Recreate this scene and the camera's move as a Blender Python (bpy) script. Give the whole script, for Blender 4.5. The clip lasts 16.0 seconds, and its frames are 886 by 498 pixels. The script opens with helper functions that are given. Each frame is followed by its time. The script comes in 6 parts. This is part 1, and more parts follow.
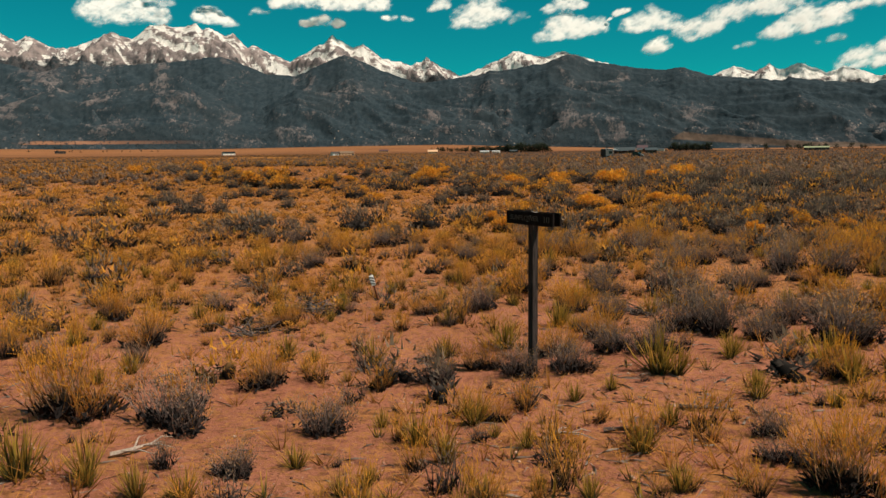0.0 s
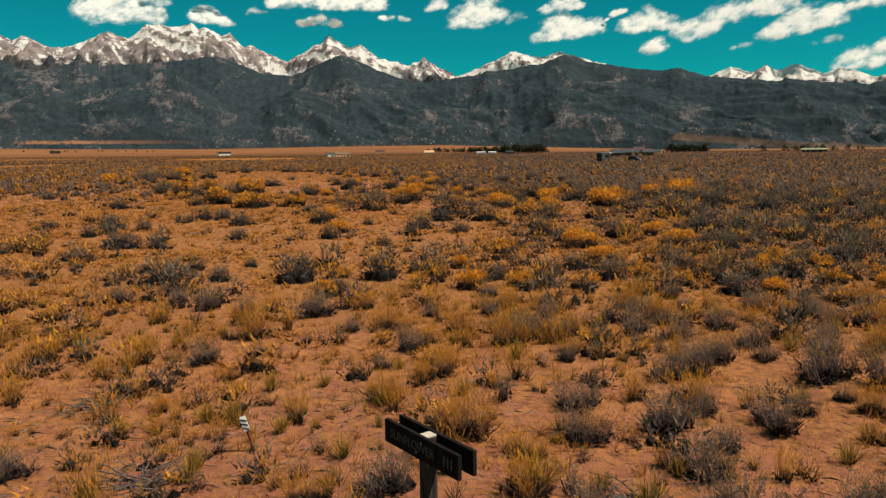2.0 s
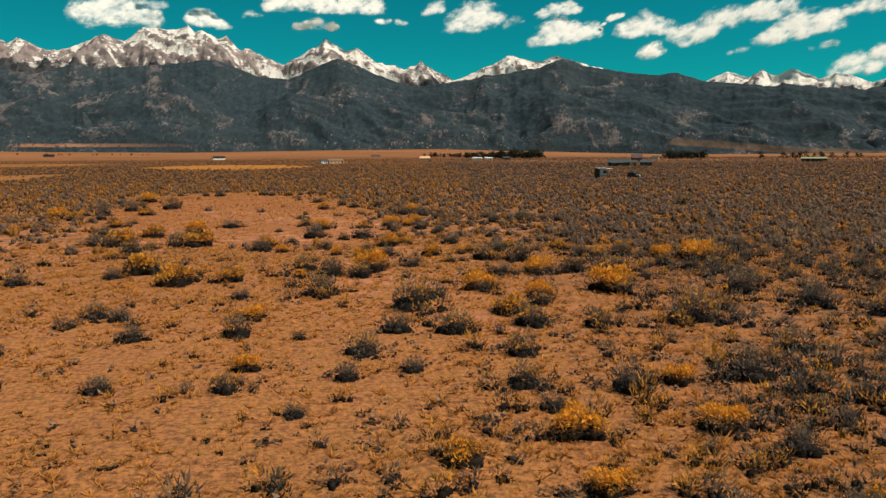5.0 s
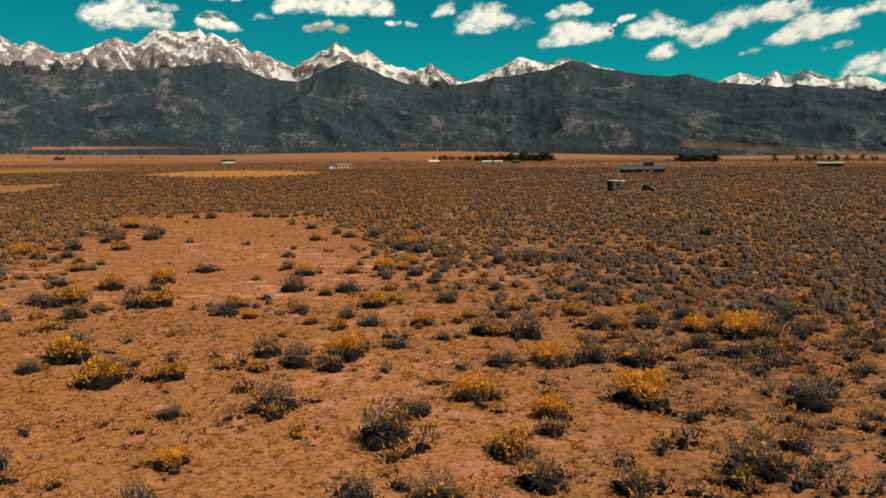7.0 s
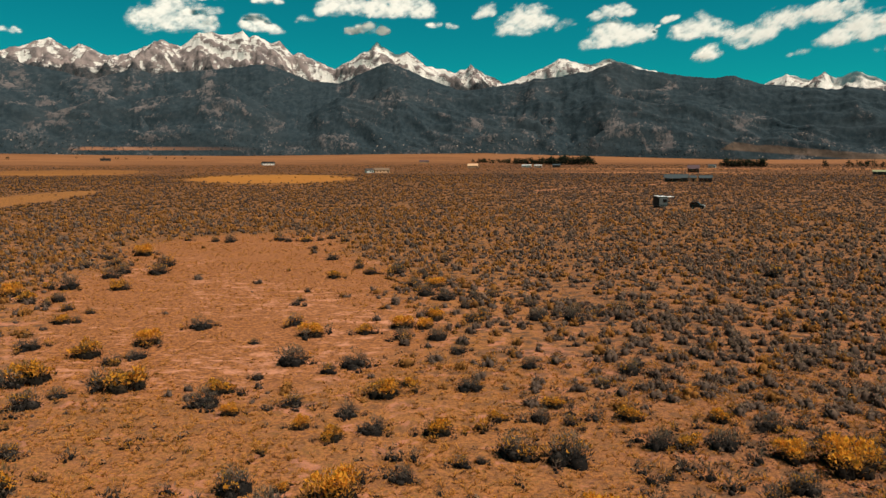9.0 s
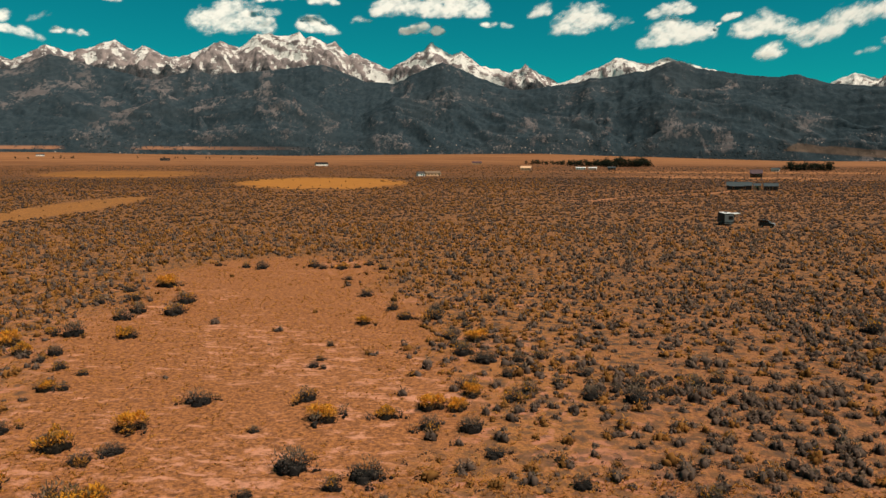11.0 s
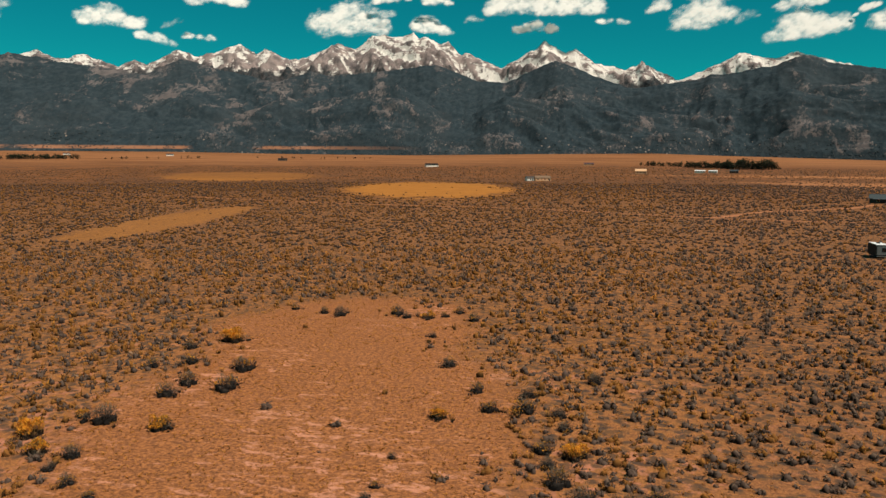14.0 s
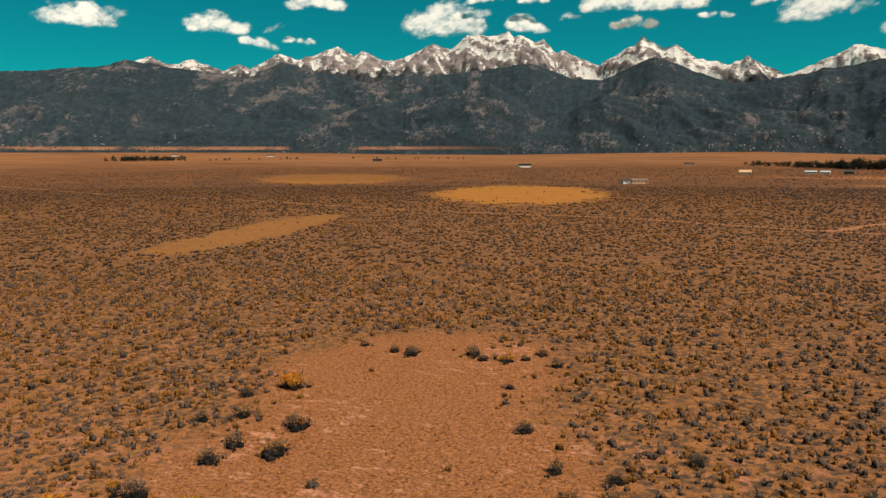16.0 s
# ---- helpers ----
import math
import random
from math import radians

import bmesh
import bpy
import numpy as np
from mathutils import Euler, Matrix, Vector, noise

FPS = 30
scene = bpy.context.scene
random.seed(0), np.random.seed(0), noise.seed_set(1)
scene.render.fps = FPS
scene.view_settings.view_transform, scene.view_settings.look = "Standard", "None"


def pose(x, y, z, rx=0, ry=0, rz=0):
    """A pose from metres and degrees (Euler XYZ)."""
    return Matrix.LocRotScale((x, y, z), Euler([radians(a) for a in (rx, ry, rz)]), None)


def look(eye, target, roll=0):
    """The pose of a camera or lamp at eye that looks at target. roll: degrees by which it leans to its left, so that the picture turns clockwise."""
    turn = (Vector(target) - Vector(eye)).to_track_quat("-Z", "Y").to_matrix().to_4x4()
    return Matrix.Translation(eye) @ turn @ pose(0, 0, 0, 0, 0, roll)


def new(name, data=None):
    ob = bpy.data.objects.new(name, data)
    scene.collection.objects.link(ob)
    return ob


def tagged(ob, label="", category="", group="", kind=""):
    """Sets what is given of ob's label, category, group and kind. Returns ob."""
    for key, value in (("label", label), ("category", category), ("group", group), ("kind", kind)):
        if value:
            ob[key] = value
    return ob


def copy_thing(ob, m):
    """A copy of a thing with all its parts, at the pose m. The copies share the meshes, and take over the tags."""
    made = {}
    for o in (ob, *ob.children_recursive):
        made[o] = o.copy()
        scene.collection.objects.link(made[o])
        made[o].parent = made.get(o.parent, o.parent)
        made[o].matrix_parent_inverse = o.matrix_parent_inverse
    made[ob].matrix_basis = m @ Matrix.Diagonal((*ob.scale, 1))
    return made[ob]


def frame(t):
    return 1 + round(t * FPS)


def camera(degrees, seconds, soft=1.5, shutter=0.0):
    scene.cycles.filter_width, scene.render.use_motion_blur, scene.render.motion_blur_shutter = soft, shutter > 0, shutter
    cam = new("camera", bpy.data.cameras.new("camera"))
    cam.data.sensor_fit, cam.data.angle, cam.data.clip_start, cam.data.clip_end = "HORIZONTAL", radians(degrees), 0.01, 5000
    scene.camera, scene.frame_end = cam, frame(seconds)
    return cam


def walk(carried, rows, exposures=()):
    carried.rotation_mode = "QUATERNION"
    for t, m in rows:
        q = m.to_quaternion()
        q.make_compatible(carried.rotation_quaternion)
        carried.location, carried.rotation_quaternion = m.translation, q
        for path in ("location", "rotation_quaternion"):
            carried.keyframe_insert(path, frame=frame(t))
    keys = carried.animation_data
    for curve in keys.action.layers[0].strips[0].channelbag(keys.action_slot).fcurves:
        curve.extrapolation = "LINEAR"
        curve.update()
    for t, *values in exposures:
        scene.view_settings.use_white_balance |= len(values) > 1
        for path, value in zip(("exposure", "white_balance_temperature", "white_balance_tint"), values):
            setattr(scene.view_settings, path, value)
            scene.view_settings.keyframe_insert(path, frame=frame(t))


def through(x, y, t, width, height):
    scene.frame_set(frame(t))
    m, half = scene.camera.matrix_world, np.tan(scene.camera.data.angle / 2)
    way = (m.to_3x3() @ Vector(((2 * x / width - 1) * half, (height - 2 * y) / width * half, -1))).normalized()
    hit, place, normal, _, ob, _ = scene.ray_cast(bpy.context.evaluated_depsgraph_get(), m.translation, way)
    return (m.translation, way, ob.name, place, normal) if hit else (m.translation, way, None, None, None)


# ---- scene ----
# ---------- camera ----------
cam = camera(60.4, 16.0)
PATH = [
    (0, look((-1.105, -9.824, 2.871), (-1.109, -7.84, 2.618), -0.7)),
    (0.5, look((-0.851, -8.887, 3.055), (-0.852, -6.903, 2.801), -0.6)),
    (1, look((-0.567, -7.788, 3.31), (-0.564, -5.804, 3.057), -0.6)),
    (1.5, look((-0.222, -6.472, 3.614), (-0.219, -4.488, 3.362), -0.5)),
    (2, look((0.156, -5.004, 4.005), (0.16, -3.02, 3.752), -0.6)),
    (2.5, look((0.423, -3.654, 4.511), (0.429, -1.67, 4.261), -0.5)),
    (3, look((0.749, -2.05, 5.136), (0.758, -0.066, 4.886), -0.4)),
    (3.5, look((1.098, -0.333, 5.768), (1.109, 1.652, 5.518), -0.5)),
    (4, look((1.379, 1.643, 6.379), (1.393, 3.627, 6.132), -0.4)),
    (6.5, look((3.011, 13.031, 10.24), (3.012, 15.016, 9.997), -0.6)),
    (7, look((3.235, 15.569, 11.108), (3.221, 17.554, 10.867), -0.5)),
    (7.5, look((3.413, 18.126, 12.006), (3.379, 20.112, 11.767), -0.4)),
    (8, look((3.633, 20.774, 12.865), (3.573, 22.759, 12.627), -0.4)),
    (8.5, look((3.827, 23.446, 13.762), (3.74, 25.429, 13.524), -0.3)),
    (9, look((4.039, 26.178, 14.61), (3.924, 28.161, 14.373), -0.2)),
    (11.5, look((4.439, 39.98, 19.174), (4.143, 41.944, 18.936), 0.1)),
    (12, look((4.367, 42.74, 20.094), (4.022, 44.696, 19.856), 0.2)),
    (12.5, look((4.23, 45.44, 21.056), (3.838, 47.386, 20.816), 0.2)),
    (13, look((4.077, 47.968, 21.873), (3.641, 49.905, 21.633), 0.2)),
    (13.5, look((3.887, 50.788, 22.786), (3.403, 52.713, 22.545), 0.1)),
    (14, look((3.631, 53.49, 23.713), (3.099, 55.402, 23.471), 0.1)),
    (14.5, look((3.382, 56.247, 24.593), (2.798, 58.144, 24.35), 0.0)),
    (15, look((3.039, 58.949, 25.526), (2.401, 60.829, 25.283), 0.0)),
    (15.5, look((2.683, 61.593, 26.504), (1.982, 63.45, 26.26), -0.0)),
    (16, look((2.303, 64.37, 27.402), (1.54, 66.203, 27.157), -0.2)),
]
walk(cam, PATH, exposures=[(0.0, 0.37), (4.0, 0.36), (8.0, 0.30), (12.0, 0.24), (16.0, 0.23)])

# ---------- world and sun ----------
SUN_AZ, SUN_EL = 106.0, 57.0      # degrees clockwise from +y, and above the plain
world = bpy.data.worlds.new("world")
scene.world = world
world.use_nodes = True
wn, wl = world.node_tree.nodes, world.node_tree.links
sky = wn.new("ShaderNodeTexSky")
sky.sky_type, sky.sun_disc = "NISHITA", False
sky.sun_elevation, sky.sun_rotation = radians(SUN_EL), radians(SUN_AZ)
sky.altitude, sky.air_density, sky.dust_density, sky.ozone_density = 2400, 1.0, 0.3, 1.0
tint = wn.new("ShaderNodeMix")
tint.data_type, tint.blend_type = "RGBA", "MULTIPLY"
tint.inputs[0].default_value = 1.0
tint.inputs[7].default_value = (0.012, 0.56, 0.44, 1)
wl.new(sky.outputs[0], tint.inputs[6])
wl.new(tint.outputs[2], wn["Background"].inputs[0])
wn["Background"].inputs[1].default_value = 0.092

sun = new("sun", bpy.data.lights.new("sun", "SUN"))
sun.data.energy, sun.data.angle, sun.data.color = 4.6, radians(0.5), (1.0, 0.90, 0.77)
a, e = radians(SUN_AZ), radians(SUN_EL)
sun.matrix_world = look((math.sin(a) * math.cos(e) * 60, math.cos(a) * math.cos(e) * 60, math.sin(e) * 60), (0, 0, 0))

rng = np.random.default_rng(7)


# ---------- node helpers ----------
class Nodes:
    """A small writer of node materials."""

    def __init__(self, name):
        self.mat = bpy.data.materials.new(name)
        self.mat.use_nodes = True
        self.t = self.mat.node_tree
        self.t.nodes.clear()
        self.out = self.t.nodes.new("ShaderNodeOutputMaterial")

    def put(self, socket, value):
        if isinstance(value, bpy.types.NodeSocket):
            self.t.links.new(value, socket)
        elif isinstance(value, (tuple, list)) and len(value) == 3 and socket.type == "RGBA":
            socket.default_value = (*value, 1)
        else:
            socket.default_value = value

    def math(self, op, a, b=0.0, c=0.0, clamp=False):
        n = self.t.nodes.new("ShaderNodeMath")
        n.operation, n.use_clamp = op, clamp
        for s, v in zip(n.inputs, (a, b, c)):
            self.put(s, v)
        return n.outputs[0]

    def where(self):
        return self.t.nodes.new("ShaderNodeNewGeometry").outputs["Position"]

    def normal(self):
        return self.t.nodes.new("ShaderNodeNewGeometry").outputs["Normal"]

    def local(self):
        return self.t.nodes.new("ShaderNodeTexCoord").outputs["Object"]

    def xyz(self, v):
        n = self.t.nodes.new("ShaderNodeSeparateXYZ")
        self.put(n.inputs[0], v)
        return n.outputs

    def scaled(self, v, s):
        n = self.t.nodes.new("ShaderNodeVectorMath")
        n.operation = "MULTIPLY"
        self.put(n.inputs[0], v)
        n.inputs[1].default_value = s
        return n.outputs[0]

    def noise(self, v, scale, detail=4.0, rough=0.55, warp=0.0):
        n = self.t.nodes.new("ShaderNodeTexNoise")
        self.put(n.inputs["Vector"], v)
        n.inputs["Scale"].default_value, n.inputs["Detail"].default_value = scale, detail
        n.inputs["Roughness"].default_value, n.inputs["Distortion"].default_value = rough, warp
        return n.outputs["Fac"]

    def cells(self, v, scale):
        n = self.t.nodes.new("ShaderNodeTexVoronoi")
        self.put(n.inputs["Vector"], v)
        n.inputs["Scale"].default_value = scale
        return n.outputs["Distance"]

    def step(self, v, lo, hi):
        n = self.t.nodes.new("ShaderNodeMapRange")
        n.interpolation_type = "SMOOTHSTEP"
        self.put(n.inputs[0], v)
        n.inputs[1].default_value, n.inputs[2].default_value = lo, hi
        return n.outputs[0]

    def mix(self, f, a, b):
        n = self.t.nodes.new("ShaderNodeMix")
        n.data_type = "RGBA"
        for s, v in zip((n.inputs[0], n.inputs[6], n.inputs[7]), (f, a, b)):
            self.put(s, v)
        return n.outputs[2]

    def attr(self, name):
        n = self.t.nodes.new("ShaderNodeAttribute")
        n.attribute_name = name
        return n.outputs["Fac"]

    def chance(self):
        return self.t.nodes.new("ShaderNodeObjectInfo").outputs["Random"]

    def bump(self, h, strength, distance):
        n = self.t.nodes.new("ShaderNodeBump")
        self.put(n.inputs["Height"], h)
        n.inputs["Strength"].default_value, n.inputs["Distance"].default_value = strength, distance
        return n.outputs[0]

    def surface(self, colour, rough=0.9, metal=0.0, bump=None, spec=0.3):
        n = self.t.nodes.new("ShaderNodeBsdfPrincipled")
        self.put(n.inputs["Base Color"], colour)
        self.put(n.inputs["Roughness"], rough)
        n.inputs["Metallic"].default_value = metal
        n.inputs["Specular IOR Level"].default_value = spec
        if bump is not None:
            self.put(n.inputs["Normal"], bump)
        self.t.links.new(n.outputs[0], self.out.inputs[0])
        return self.mat

    def leafy(self, colour, through=0.3, clear=None):
        d, t, m = (self.t.nodes.new(k) for k in ("ShaderNodeBsdfDiffuse", "ShaderNodeBsdfTranslucent", "ShaderNodeMixShader"))
        self.put(d.inputs[0], colour)
        self.put(t.inputs[0], colour)
        self.put(m.inputs[0], through)
        self.t.links.new(d.outputs[0], m.inputs[1])
        self.t.links.new(t.outputs[0], m.inputs[2])
        last = m
        if clear is not None:
            c, last = self.t.nodes.new("ShaderNodeBsdfTransparent"), self.t.nodes.new("ShaderNodeMixShader")
            self.put(last.inputs[0], clear)
            self.t.links.new(c.outputs[0], last.inputs[1])
            self.t.links.new(m.outputs[0], last.inputs[2])
        self.t.links.new(last.outputs[0], self.out.inputs[0])
        return self.mat


# ---------- plan of the plain: clearings (x, y, half width, half depth, turn in degrees) ----------
BARE = [(-37, 150, 17, 22, 0), (-27, 117, 19, 30, 12), (-18, 92, 17, 21, 10)]
SPARSE = [(-14, 62, 25, 28, 0), (3, 50, 20, 16, 0)]
GOLD = [(-168, 300, 15, 80, 12), (-160, 600, 66, 140, 18), (-480, 880, 95, 210, 32)]

FIELDS = [(185, 740, 120, 70, -50), (290, 1020, 300, 60, -8), (620, 900, 250, 60, -20), (-1700, 2300, 700, 60, 38)]


def patch(x, y, spots):
    """How far inside any of the spots a place lies: 1 in the middle, 0 on the rim, less outside."""
    best = np.full(np.shape(x), -9.0)
    for cx, cy, rx, ry, turn in spots:
        c, s = math.cos(radians(turn)), math.sin(radians(turn))
        u, v = (x - cx) * c + (y - cy) * s, -(x - cx) * s + (y - cy) * c
        best = np.maximum(best, 1 - (u / rx) ** 2 - (v / ry) ** 2)
    return best


def patch_nodes(n, x, y, spots, ragged):
    best = None
    for cx, cy, rx, ry, turn in spots:
        c, s = math.cos(radians(turn)), math.sin(radians(turn))
        dx, dy = n.math("SUBTRACT", x, cx), n.math("SUBTRACT", y, cy)
        u = n.math("ADD", n.math("MULTIPLY", dx, c / rx), n.math("MULTIPLY", dy, s / rx))
        v = n.math("ADD", n.math("MULTIPLY", dx, -s / ry), n.math("MULTIPLY", dy, c / ry))
        f = n.math("SUBTRACT", 1.0, n.math("ADD", n.math("MULTIPLY", u, u), n.math("MULTIPLY", v, v)))
        best = f if best is None else n.math("MAXIMUM", best, f)
    return n.math("ADD", best, ragged)


def ground_z(x, y):
    """The height of the plain: low ripples near by, a slow rise towards the mountains."""
    x, y = np.asarray(x, float), np.asarray(y, float)
    r, az = np.hypot(x, y), np.degrees(np.arctan2(x, y))
    foot = np.interp(az, (-110, -60, -40, -34, -27, -18, -8, 0, 5, 11, 17, 60, 110), (0, 46, 44, 42, 34, 28, 35, 38, 27, 16, 4, 3, 0))
    rise = np.clip((r - 1500) / 2200, 0, 1) ** 1.15 * foot
    near = np.clip(1 - r / 250, 0, 1)
    return rise + near * (0.05 * np.sin(x * 0.61 + 1.3 * np.sin(y * 0.37)) + 0.04 * np.sin(y * 0.83 + 0.9 * np.sin(x * 0.53)))


# ---------- materials ----------
def soil_material():
    n = Nodes("desert soil")
    p = n.where()
    x, y, z = n.xyz(p)
    big, mid, fine = n.noise(p, 0.035, 5, 0.6), n.noise(p, 0.45, 5, 0.6, 0.4), n.noise(p, 6.0, 6, 0.65)
    grit = n.cells(p, 22.0)
    bare = n.mix(n.step(mid, 0.35, 0.7), (0.320, 0.117, 0.066), (0.410, 0.160, 0.092))
    bare = n.mix(n.step(fine, 0.48, 0.70), bare, (0.17, 0.056, 0.032))
    bare = n.mix(n.math("MULTIPLY", n.step(n.noise(p, 18.0, 5, 0.75), 0.52, 0.64), 0.7), bare, (0.120, 0.046, 0.030))
    bare = n.mix(n.step(grit, 0.16, 0.06), bare, (0.48, 0.27, 0.18))
    bare = n.mix(n.math("MULTIPLY", n.step(n.cells(p, 9.0), 0.15, 0.06), n.step(n.noise(p, 1.1, 4), 0.45, 0.6)), bare, (0.10, 0.045, 0.03))
    tuss = n.noise(p, 5.0, 7, 0.78)
    gold = n.mix(n.step(y, 16.0, 40.0), (0.425, 0.174, 0.056), (0.430, 0.170, 0.056))
    straw = n.mix(n.step(tuss, 0.36, 0.60), (0.150, 0.060, 0.024), gold)
    cover = n.math("ADD", n.noise(p, 1.6, 9, 0.78), n.math("MULTIPLY", n.math("SUBTRACT", n.noise(p, 14.0, 4, 0.7), 0.5), 1.1))
    cover = n.math("ADD", cover, n.math("MULTIPLY", n.math("SUBTRACT", big, 0.5), 0.6))
    plain = n.mix(n.step(n.math("ADD", cover, n.math("MULTIPLY", n.math("SUBTRACT", n.math("ADD", n.step(y, 3.0, 22.0), n.step(x, 1.0, 14.0)), n.step(y, 7.0, -1.0)), 0.12)), 0.35, 0.52), bare, straw)
    # dark tufts and pale scalds where the grass thins out
    fleck = n.math("MULTIPLY", n.step(n.noise(p, 3.6, 6, 0.75), 0.50, 0.60), n.step(y, 6.0, 22.0))
    plain = n.mix(n.math("MULTIPLY", fleck, 0.85), plain, n.mix(n.step(n.noise(p, 0.6, 3), 0.42, 0.58), (0.105, 0.046, 0.026), (0.19, 0.098, 0.026)))
    pale = n.step(n.math("ADD", n.noise(p, 0.5, 7, 0.72, 0.6), n.math("MULTIPLY", n.math("SUBTRACT", big, 0.5), 0.5)), 0.54, 0.62)
    plain = n.mix(n.math("MULTIPLY", n.math("MULTIPLY", pale, n.step(y, 24.0, 58.0)), 0.8), plain, (0.47, 0.190, 0.118))
    # red-brown litter where the brush stands closest
    litter = n.math("MULTIPLY", n.math("MULTIPLY", n.step(x, 2.0, 17.0), n.step(y, -3.0, 12.0)), n.step(n.noise(p, 1.3, 6, 0.75), 0.32, 0.56))
    plain = n.mix(n.math("MULTIPLY", litter, n.math("SUBTRACT", 0.85, n.math("MULTIPLY", n.math("MULTIPLY", n.step(y, 14, 24), n.step(y, 62, 44)), 0.45))), plain, n.mix(n.step(n.noise(p, 3.2, 8, 0.82), 0.42, 0.57), (0.070, 0.030, 0.020), (0.350, 0.142, 0.062)))
    # low brush and litter on the thickly grown plain
    scrub = n.math("ADD", n.cells(p, 0.9), n.math("MULTIPLY", n.math("SUBTRACT", n.noise(p, 2.0, 7, 0.78), 0.5), 1.3))
    side = n.math("MULTIPLY", n.step(x, 3.0, 20.0), n.step(y, 14.0, 30.0))
    scrub = n.math("MULTIPLY", n.step(scrub, 0.56, 0.34), n.math("MAXIMUM", n.step(y, 40.0, 95.0), side))
    plain = n.mix(n.math("MULTIPLY", n.step(y, 90.0, 190.0), 0.75), plain, n.mix(n.step(n.noise(p, 2.6, 7, 0.78), 0.43, 0.57), (0.110, 0.043, 0.018), (0.430, 0.172, 0.050)))
    stubs = n.math("MULTIPLY", n.step(n.noise(p, 1.5, 6, 0.75, 0.5), 0.54, 0.64), n.step(y, 40.0, 90.0))
    plain = n.mix(n.math("MULTIPLY", stubs, 0.5), plain, (0.39, 0.172, 0.058))
    plain = n.mix(n.math("MULTIPLY", scrub, n.math("ADD", 0.8, n.math("MULTIPLY", n.step(y, 80.0, 130.0), 0.15))), plain, n.mix(n.step(n.noise(p, 1.1, 3), 0.42, 0.58), (0.062, 0.042, 0.032), (0.135, 0.068, 0.033)))
    heap = n.math("MULTIPLY", n.step(n.noise(p, 0.75, 4, 0.68, 0.4), 0.48, 0.54), n.step(y, 90.0, 170.0))
    plain = n.mix(n.math("MULTIPLY", heap, 0.7), plain, n.mix(n.step(n.noise(p, 1.4, 3), 0.46, 0.54), (0.048, 0.029, 0.021), (0.175, 0.080, 0.030)))
    # dry short grass in the clearings
    rag = n.math("MULTIPLY", n.math("SUBTRACT", n.noise(p, 0.12, 5, 0.65), 0.5), 1.3)
    c1 = n.step(patch_nodes(n, x, y, BARE, rag), -0.5, 0.3)
    stub = n.noise(p, 2.6, 9, 0.82)
    short = n.mix(n.step(stub, 0.40, 0.60), (0.105, 0.040, 0.018), (0.440, 0.168, 0.058))
    scald = n.math("ADD", n.noise(n.scaled(p, (0.5, 1.0, 1.0)), 0.75, 9, 0.80, 0.4), n.math("MULTIPLY", n.math("SUBTRACT", n.noise(p, 0.05, 3), 0.5), 0.35))
    scald = n.math("SUBTRACT", scald, n.math("MULTIPLY", n.step(y, 98.0, 135.0), 0.04))
    short = n.mix(n.step(scald, 0.52, 0.60), short, (0.54, 0.238, 0.140))
    mott = n.noise(p, 1.1, 7, 0.76, 0.3)
    short = n.mix(n.math("MULTIPLY", n.step(mott, 0.50, 0.62), 0.6), short, (0.185, 0.074, 0.034))
    short = n.mix(n.math("MULTIPLY", n.step(mott, 0.46, 0.36), 0.45), short, (0.385, 0.150, 0.056))
    plain = n.mix(c1, plain, short)
    # the far brush, too small to tell apart: dark shrubs over straw
    far = n.math("SQRT", n.math("ADD", n.math("MULTIPLY", x, x), n.math("MULTIPLY", y, y)))
    dots = n.step(n.noise(p, 0.33, 3, 0.6), 0.44, 0.60)
    brush = n.mix(dots, (0.195, 0.073, 0.020), (0.070, 0.034, 0.019))
    brush = n.mix(n.step(n.noise(n.scaled(p, (0.4, 1.0, 1.0)), 0.012, 4, 0.6), 0.42, 0.66), brush, (0.190, 0.074, 0.023))
    clump = n.noise(n.scaled(p, (0.16, 0.035, 1.0)), 1.0, 5, 0.7)
    brush = n.mix(n.math("MULTIPLY", n.step(far, 450, 700), n.step(clump, 0.32, 0.56)), brush, (0.100, 0.046, 0.024))
    streak = n.noise(n.scaled(p, (0.10, 0.42, 1.0)), 0.14, 6, 0.75)
    brush = n.mix(n.math("MULTIPLY", n.step(far, 650, 1000), n.step(streak, 0.46, 0.60)), brush, (0.235, 0.088, 0.027))
    plain = n.mix(n.step(far, 330, 620), plain, brush)
    rag2 = n.math("MULTIPLY", n.math("SUBTRACT", n.noise(p, 0.06, 7, 0.75), 0.5), 3.0)
    c2 = n.math("MULTIPLY", n.step(patch_nodes(n, x, y, GOLD, rag2), 0.0, 0.2), n.math("SUBTRACT", n.math("ADD", 0.40, n.math("MULTIPLY", n.step(y, 380, 460), 0.52)), n.math("MULTIPLY", n.step(y, 650, 850), 0.55)))
    plain = n.mix(c2, plain, n.mix(n.step(n.noise(p, 0.09, 4), 0.3, 0.7), (0.32, 0.124, 0.022), (0.40, 0.158, 0.030)))
    rag3 = n.math("MULTIPLY", n.math("SUBTRACT", n.noise(n.scaled(p, (0.3, 1, 1)), 0.025, 7, 0.75), 0.5), 6.0)
    f = n.step(patch_nodes(n, x, y, FIELDS, rag3), 0.0, 0.2)
    plain = n.mix(n.math("MULTIPLY", f, 0.7), plain, n.mix(n.step(n.noise(p, 0.03, 4), 0.35, 0.7), (0.42, 0.17, 0.065), (0.33, 0.135, 0.055)))
    # pale fields before the foothills
    band = n.math("ADD", far, n.math("MULTIPLY", n.math("SUBTRACT", n.noise(n.scaled(p, (0.3, 1, 1)), 0.006, 4), 0.5), 900))
